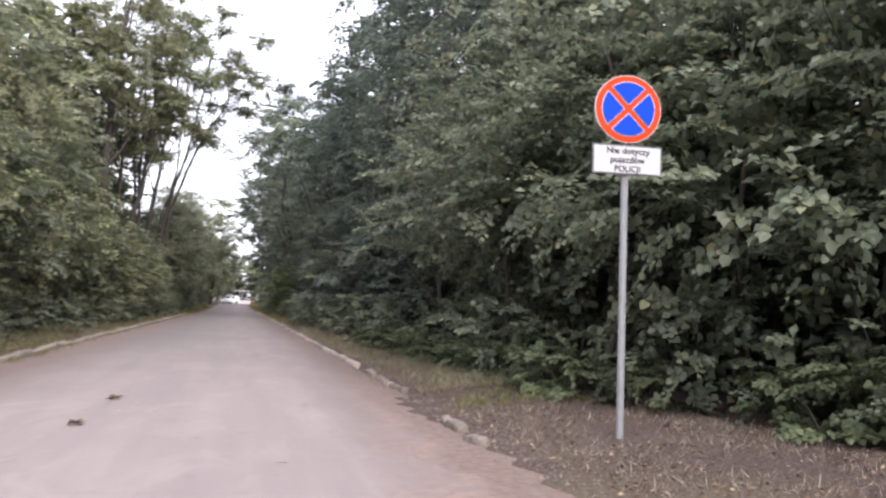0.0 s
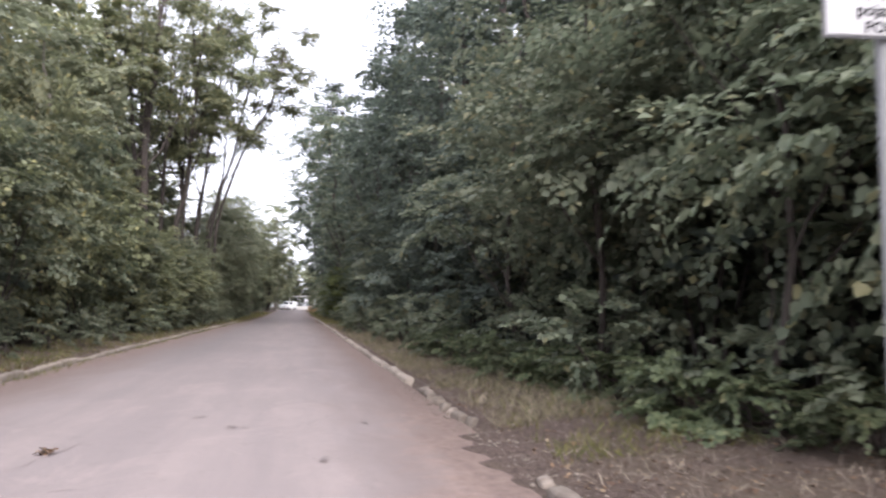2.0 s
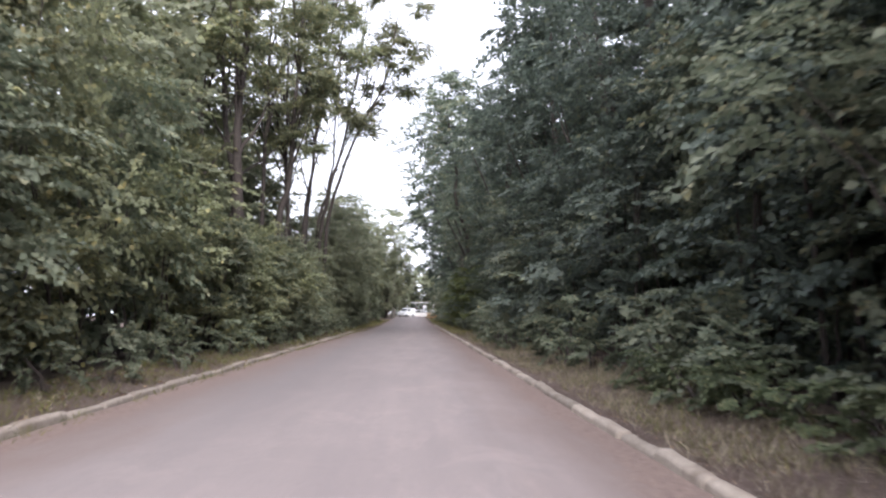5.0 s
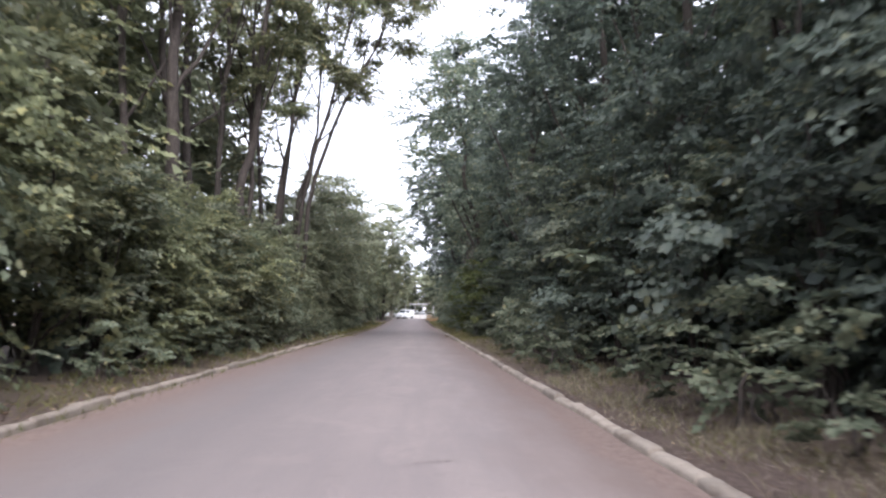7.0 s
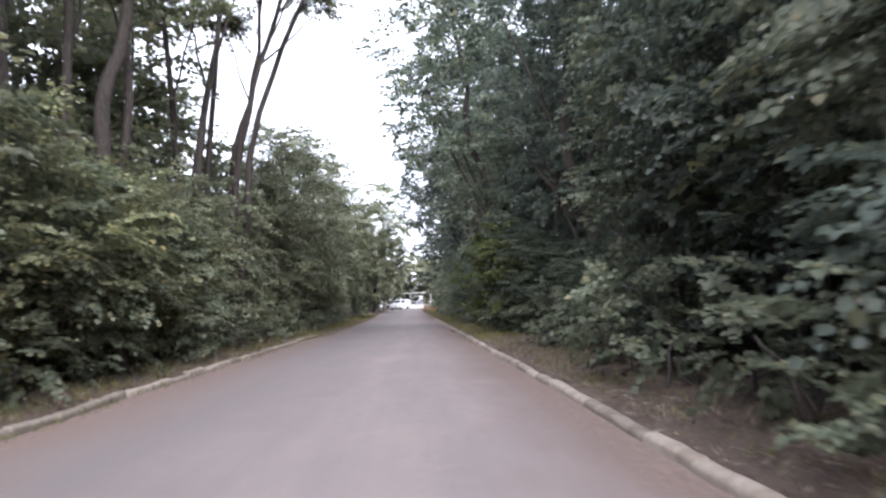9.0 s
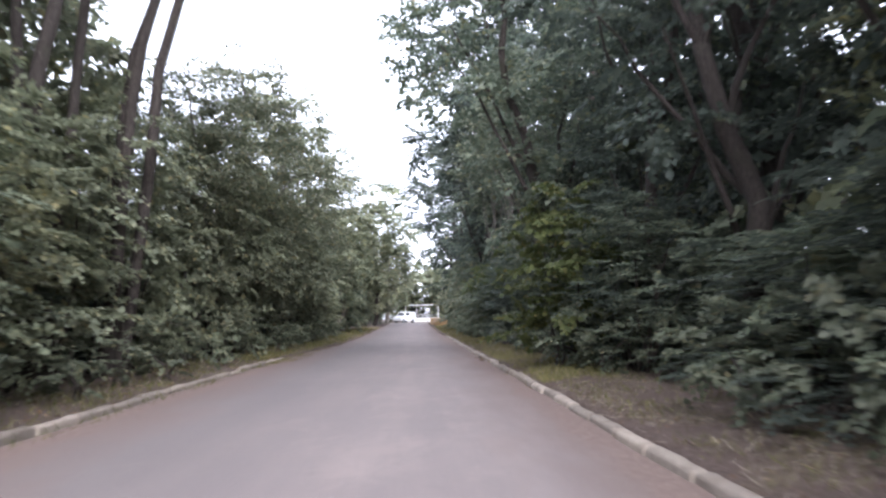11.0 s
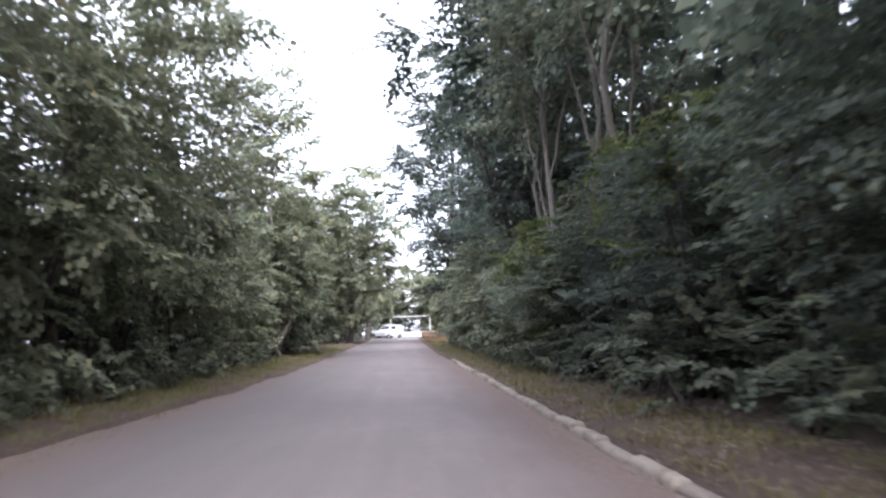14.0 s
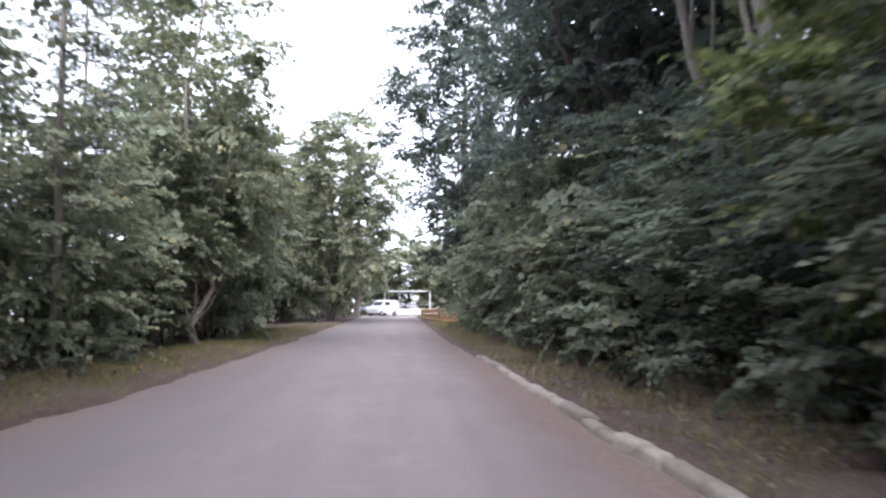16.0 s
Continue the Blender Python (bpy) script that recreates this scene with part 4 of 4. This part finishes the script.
# ---- things at the end of the road ----
def build_shelter():
    root = tagged(new("bus_shelter"), "low open shelter with a white flat roof edge", "shelter")
    part("roof", box(4.9, 2.0, 0.10, (0, 0, 2.42), 0.02), WHITE_PAINT, root, "white flat roof")
    for x in (-2.35, 2.35):
        for y in (-0.85, 0.85):
            part("post", box(0.06, 0.06, 2.37, (x, y, 1.185), 0.01), WHITE_PAINT, root)
    for x in (-0.8, 0.8):
        part("post", box(0.07, 0.07, 2.37, (x, 0.85, 1.185), 0.01), WHITE_PAINT, root)
    part("rail", box(4.8, 0.05, 0.06, (0, 0.85, 1.0), 0.01), WHITE_PAINT, root)
    part("bench", box(3.6, 0.4, 0.06, (0, 0.55, 0.48), 0.01), TIMBER, root)
    put(root, 1.0, 147, 0.0)


def build_van():
    root = tagged(new("van"), "small white car van on the pale yard", "van")
    bm = bmesh.new()
    prof = [(-1.9, 0.35), (-1.98, 0.75), (-1.85, 0.98), (-1.15, 1.12), (-0.55, 1.72), (-0.2, 1.82), (1.85, 1.80), (1.98, 1.5), (2.0, 0.4)]
    sides = [[bm.verts.new((x, s * (0.85 if z < 1.2 else 0.85 - 0.12 * (z - 1.2)), z)) for x, z in prof] for s in (-1, 1)]
    bm.faces.new(sides[0])
    bm.faces.new(sides[1][::-1])
    for k in range(len(prof)):
        q = (k + 1) % len(prof)
        bm.faces.new((sides[0][q], sides[0][k], sides[1][k], sides[1][q]))
    bmesh.ops.recalc_face_normals(bm, faces=bm.faces)
    bmesh.ops.bevel(bm, geom=bm.edges[:], offset=0.04, segments=2, affect="EDGES")
    part("body", bm, WHITE_PAINT, root, "white painted body")
    for s in (-1, 1):
        part("side_window", box(0.95, 0.02, 0.42, (-0.15, s * 0.835, 1.42), 0.008), GLASS_DARK, root)
    part("windscreen", box(0.02, 1.3, 0.62, (0, 0, 0)), GLASS_DARK, root).matrix_basis = pose(-0.87, 0, 1.43, 0, 43, 0)
    for x in (-1.25, 1.25):
        for s in (-1, 1):
            wheel = part("wheel", disc(0.31, 0, 0.2, 24), RUBBER, root)
            wheel.location = (x, s * 0.78, 0.31)
            part("rim", disc(0.19, s * 0.02, 0.2, 20), GALVANISED, wheel)
    put(root, -1.4, 139, 0.02, 52, 0.8)


def build_fence():
    root = tagged(new("timber_fence"), "low ochre timber board fence beside the road", "fence")
    for k in range(12):
        part("post", box(0.10, 0.10, 1.0, (0, k * 1.8, 0.42), 0.01), TIMBER, root)
    for k in range(11):
        for z in (0.22, 0.47, 0.72):
            part("board", box(0.035, 1.78, 0.18, (-0.068, 0.9 + k * 1.8, z), 0.006), TIMBER, root)
    put(root, 3.05, 106, 0.05, 3.4)


def build_small_sign():
    root = tagged(new("small_sign"), "small white board on a thin post", "sign")
    part("post", rod(0.03, 0.03, -0.1, 1.9), GALVANISED, root)
    part("board", box(0.6, 0.02, 0.45, (0, -0.045, 1.7), 0.004), SIGN_WHITE, root)
    put(root, 1.75, 143, 0.0)


def build_yard_strip():
    # added upright band that stands in for the bright strip of yard
    root = tagged(new("low_wall"), "low upright band standing in for the pale strip of yard", "wall")
    part("body", box(15, 0.3, 0.55, (5, 0, 0.275), 0.015), CONCRETE, root)
    part("coping", box(15.1, 0.38, 0.08, (5, 0, 0.59), 0.015), CONCRETE, root)
    put(root, 1.0, 144.5, 0.0)


build_yard_strip()
build_shelter()
build_van()
build_fence()
build_small_sign()


# ---- verge cover ----
def build_cover(name, label, count, area, mat, tall, wide, flat, crowd=1.35):
    """Blades or fallen leaves strewn on the soil. area: x and y limits."""
    x0, x1, y0, y1 = area
    x = rng.uniform(x0, x1, count)
    y = y0 + (y1 - y0) * rng.random(count) ** crowd
    tuft = np.sin(x * 3.1 + 1.3 * np.sin(y * 1.7)) * np.sin(y * 2.3 + x) + rng.normal(0, 0.5, count)
    keep = tuft > -0.25
    x, y = x[keep], y[keep]
    pos = np.stack([x, y, verge_height(x, y) + hill(y) + (0.006 if flat else -0.01)], -1)
    m = len(x)
    if flat:
        along = rng.normal(0, 1, (m, 3)) * (1, 1, 0.25)
        normal = rng.normal(0, 0.35, (m, 3)) + (0, 0, 1)
    else:
        along = rng.normal(0, 0.55, (m, 3)) * (1, 1, 0.2) + (0, 0, 0.8)
        normal = rng.normal(0, 1, (m, 3)) * (1, 1, 0.2)
    v, f = leaf_arrays(pos, along, normal, tall * rng.uniform(0.5, 1.4, m), wide, False)
    ob = new(name, mesh_np(name, v, f, mat))
    tagged(ob, label, "ground cover", kind="stuff")


build_cover("dry_grass_right", "dry straw-coloured grass on the verge", 36000, (KERB_R + 0.16, 4.2, 1.0, 70), DRY_GRASS, 0.095, 0.04, False, 2.0)
build_cover("fallen_straw_right", "flattened straw and dead stalks on the verge", 26000, (KERB_R + 0.12, 4.2, 1.0, 40), DRY_GRASS, 0.08, 0.04, True, 1.7)
build_cover("straw_litter_right", "fine dry straw and grass stalks on bare soil", 52000, (KERB_R - 0.15, 5.0, 2.6, 15), DRY_GRASS, 0.055, 0.035, True, 1.2)
build_cover("matted_straw_right", "matted dry straw along the kerb", 46000, (KERB_R + 0.05, 3.5, 13, 80), DRY_GRASS, 0.13, 0.05, True, 1.0)
build_cover("tan_grass_right", "tufts of tan half-dry grass along the kerb", 17000, (KERB_R + 0.14, 3.3, 9.6, 32), TAN_GRASS, 0.14, 0.035, False, 1.3)
build_cover("green_grass_right", "short green grass on the verge", 16000, (KERB_R + 0.2, 3.6, 8.0, 60), GREEN_GRASS, 0.12, 0.05, False)
build_cover("yellow_grass_right", "yellowish grass on the verge", 28000, (KERB_R - 0.05, 3.2, 50, 112), YELLOW_GRASS, 0.12, 0.07, False)
build_cover("leaf_litter_right", "fallen brown leaves on the verge", 30000, (KERB_R + 0.1, 4.6, 1.0, 100), LITTER, 0.036, 0.6, True, 1.8)
build_cover("green_grass_left", "short green grass on the verge", 34000, (-5.4, KERB_L + 0.2, 6.0, 100), GREEN_GRASS, 0.14, 0.05, False)
build_cover("yellow_grass_left", "yellowish grass creeping over the road edge", 38000, (-5.2, KERB_L + 0.55, 58, 108), YELLOW_GRASS, 0.10, 0.06, False)
build_cover("dry_grass_left", "dry straw-coloured grass on the verge", 9000, (-5.4, KERB_L - 0.16, 6.0, 80), DRY_GRASS, 0.13, 0.045, False)
build_cover("leaf_litter_left", "fallen brown leaves on the verge", 9000, (-5.4, KERB_L - 0.14, 6.0, 90), LITTER, 0.06, 0.6, True)


# ---- small things on the road ----
def build_gravel():
    """Crumbs of broken kerb and asphalt along the frayed edge of the road."""
    g = np.random.default_rng(21)
    m = 900
    y = g.uniform(2.5, 15, m)
    x = KERB_R + 0.03 + g.normal(0, 0.12, m) + np.interp(y, (2.5, 6), (-0.2, 0))
    r = g.uniform(0.004, 0.018, m) * g.choice((0.6, 1, 1.5), m, p=(0.6, 0.3, 0.1))
    z = np.maximum(verge_height(x, y), -0.012)
    shape = np.array(((1, 0, 0), (0, 1, 0), (-1, 0, 0), (0, -1, 0), (0, 0, 0.8), (0, 0, -0.5)), float)
    pts = shape[None] * (1 + g.normal(0, 0.25, (m, 6, 1))) * r[:, None, None]
    a = g.uniform(0, 6.28, m)
    c, s = np.cos(a)[:, None], np.sin(a)[:, None]
    pts = np.stack([pts[..., 0] * c - pts[..., 1] * s, pts[..., 0] * s + pts[..., 1] * c, pts[..., 2]], -1) + np.stack([x, y, z + 0.004], -1)[:, None]
    tri = np.array(((0, 1, 4), (1, 2, 4), (2, 3, 4), (3, 0, 4), (1, 0, 5), (2, 1, 5), (3, 2, 5), (0, 3, 5)))
    faces = (np.arange(m)[:, None, None] * 6 + tri[None]).reshape(-1, 3)
    ob = new("gravel", mesh_np("gravel", pts.reshape(-1, 3), faces, KERB))
    tagged(ob, "crumbs of broken kerb along the frayed road edge", "gravel", kind="stuff")


build_gravel()


def build_debris(x, y, turn, length):
    """A fallen twig with a few withered leaves."""
    g = np.random.default_rng(int(abs(x * 100) + y * 10))
    root = tagged(new("fallen_twig"), "fallen twig with withered brown leaves on asphalt", "twig")
    for n in range(4):
        a = g.uniform(-0.7, 0.7)
        foot = np.array((length * 0.2 * n, 0, 0.02))
        tip = foot + np.array((np.cos(a), np.sin(a), 0.05)) * length * g.uniform(0.3, 0.6)
        v, f = tube(bent(foot, tip, 6, 0.01, g), np.linspace(0.007, 0.003, 6), 5)
        part_np("twig", v, f, BARK_DARK, root)
    p = g.uniform((0, -0.2 * length, 0.015), (length, 0.2 * length, 0.035), (26, 3))
    v, f = leaf_arrays(p, g.normal(0, 1, (26, 3)) * (1, 1, 0.2), g.normal(0, 0.4, (26, 3)) + (0, 0, 1), g.uniform(0.03, 0.07, 26), 0.5, True)
    part_np("leaves", v, f, LITTER, root)
    put(root, x, y, 0.012, turn)


def build_patch(x, y, sx, sy, turn):
    """A scatter of ragged dark scars in the asphalt, a thin skin on the road."""
    g = np.random.default_rng(int(abs(x) * 90 + y * 7))
    bm = bmesh.new()
    for n in range(9):
        cx, cy, r = g.normal(0, sx * 0.6), g.normal(0, sy * 0.8), g.uniform(0.006, 0.022)
        ring = [bm.verts.new((cx + 1.7 * r * (0.5 + g.random()) * math.cos(a), cy + r * (0.4 + g.random()) * math.sin(a), 0.0004 * n)) for a in np.linspace(0, 2 * math.pi, 9, endpoint=False)]
        bm.faces.new(ring)
    ob = part("asphalt_scar", bm, SCAR)
    tagged(ob, "dark worn scars in the asphalt", "road damage", "scars in the road")
    ob.matrix_basis = pose(x, y, 0.020, 0, 0, turn)


def build_crack(x0, y0, x1, y1):
    g = np.random.default_rng(int(y0 * 31))
    line = bent((x0, y0, 0), (x1, y1, 0), 16, 0.02, g)
    line[:, 2] = 0.022
    side = np.array((1.0, 0.2, 0)) * 0.006
    wide = (0.3 + g.random(16))[:, None]
    v = np.concatenate([line - side * wide, line + side * wide])
    f = np.array([(k, k + 16, k + 17, k + 1) for k in range(15)])
    ob = new("asphalt_crack", mesh_np("asphalt_crack", v, f, SCAR))
    tagged(ob, "thin dark crack in the asphalt", "road damage", "scars in the road")


SCAR = plain("bare_bitumen", (0.180, 0.153, 0.147), 0.95, 0, 0.3, 18)
build_debris(-1.56, 7.4, 25, 0.09)
build_debris(-1.5, 9.1, 35, 0.07)
build_debris(1.66, 58.6, -80, 0.45)
build_debris(1.62, 57.3, -60, 0.2)
for spot in ((-0.05, 23.8, 0.32, 0.07, 5), (-0.6, 10.9, 0.12, 0.05, 20), (0.95, 10.4, 0.12, 0.05, -10), (-0.2, 10.2, 0.14, 0.2, 0), (0.47, 8.65, 0.1, 0.04, 0), (-0.2, 50.6, 0.2, 0.05, 0), (0.1, 49.7, 0.4, 0.05, 4), (-1.6, 49.9, 0.3, 0.05, 0), (1.1, 71.0, 0.08, 0.05, 0), (0.55, 70.8, 0.10, 0.05, 0), (0.0, 70.6, 0.12, 0.1, 0)):
    build_patch(*spot)
for line in ((-1.9, 7.2, -1.3, 9.6), (-1.55, 7.75, -0.9, 7.95), (0.4, 10.2, 0.7, 10.9), (-0.1, 5.7, 0.4, 5.85)):
    build_crack(*line)


# ---- kerb stones ----
def kerb_mesh(n, mat):
    """A kerb stone with a rounded, worn top, a metre long."""
    g = np.random.default_rng(100 + n)
    section = np.array(((-0.076, -0.30), (-0.076, -0.045), (-0.066, -0.018), (-0.040, -0.002), (0.030, 0.0), (0.058, -0.012), (0.075, -0.042), (0.076, -0.30)))
    rows = []
    for y in (-0.494, -0.478, -0.44, -0.2, 0.05, 0.25, 0.44, 0.478, 0.494):
        end = 0.016 if abs(y) > 0.49 else 0.005 if abs(y) > 0.47 else 0.0
        ring = section + g.normal(0, 0.0035, section.shape) + (g.normal(0, 0.003), -end)
        ring[:, 0] *= 1 - end * 5
        rows.append(np.stack([ring[:, 0], np.full(8, y), ring[:, 1]], -1))
    v = np.concatenate(rows)
    m = len(rows)
    f = np.array([(i * 8 + j, i * 8 + j + 1, i * 8 + j + 9, i * 8 + j + 8) for i in range(m - 1) for j in range(7)]
                 + [(0, 3, 2, 1), (0, 7, 4, 3), (4, 7, 6, 5)] + [tuple((m - 1) * 8 + q for q in c) for c in ((0, 1, 2, 3), (0, 3, 4, 7), (4, 5, 6, 7))])
    me = mesh_np("kerb_stone", v, f, mat)
    for p in me.polygons[:(m - 1) * 7]:
        p.use_smooth = True
    return me


def rubble_mesh(n, mat):
    """A rounded, chipped lump of old kerb, one metre long before it is scaled."""
    g = np.random.default_rng(200 + n)
    bm = bmesh.new()
    bmesh.ops.create_icosphere(bm, subdivisions=2, radius=1.0)
    for v in bm.verts:
        c = [math.copysign(abs(q) ** 0.5, q) for q in v.co]
        v.co = Vector((c[0] * 0.078, c[1] * 0.50, c[2] * 0.09 - 0.06)) * g.uniform(0.90, 1.08)
    me = bpy.data.meshes.new("kerb_stone")
    bm.to_mesh(me)
    bm.free()
    me.materials.append(mat)
    for p in me.polygons:
        p.use_smooth = True
    return me


def build_kerbs():
    kinds = [kerb_mesh(n, KERB) for n in range(5)]
    broken = [rubble_mesh(n, RUBBLE) for n in range(5)]
    for name, x, side, first in (("kerb_right", KERB_R, 1, 14.2), ("kerb_left", KERB_L, -1, -9.0)):
        root = tagged(new(name), "weathered concrete kerb along the road", "kerb", kind="structure")
        y = first
        k = 0
        while y < (101.0 if side > 0 else 102.0):
            ob = new("kerb_stone", kinds[k % 5])
            ob.parent = root
            ob.matrix_basis = pose(x + side * (0.085 + rng.normal(0, 0.012)) - 0.055, y + 0.5, (0.052 if y < 58 or side > 0 and y < 84 else 0.028) + float(hill(y)) + rng.normal(0, 0.012), rng.normal(0, 0.7), rng.normal(0, 1.5), rng.normal(0, 0.7) + (180 if k % 2 else 0))
            y += 1.0
            k += 1
        if side > 0:
            # two lone pieces, then a close row of fragments sunk into the verge
            rows = [(6.35, 0.36, -0.19), (7.05, 0.50, -0.13), (7.66, 0.22, -0.10)]
            y = 10.2
            while y < 13.2:
                size = rng.uniform(0.16, 0.40)
                rows.append((y, size, rng.normal(0, 0.035)))
                y += size + rng.uniform(0.0, 0.10)
            for y, size, off in rows:
                ob = new("kerb_stone", broken[k % 5])
                ob.parent = root
                ob.matrix_basis = pose(x + 0.05 + off, y + size / 2, 0.020 + rng.normal(0, 0.010), rng.normal(0, 4), rng.normal(0, 8), rng.normal(0, 11)) @ Matrix.Diagonal((rng.uniform(0.6, 0.95), size, 1, 1))
                k += 1


build_kerbs()
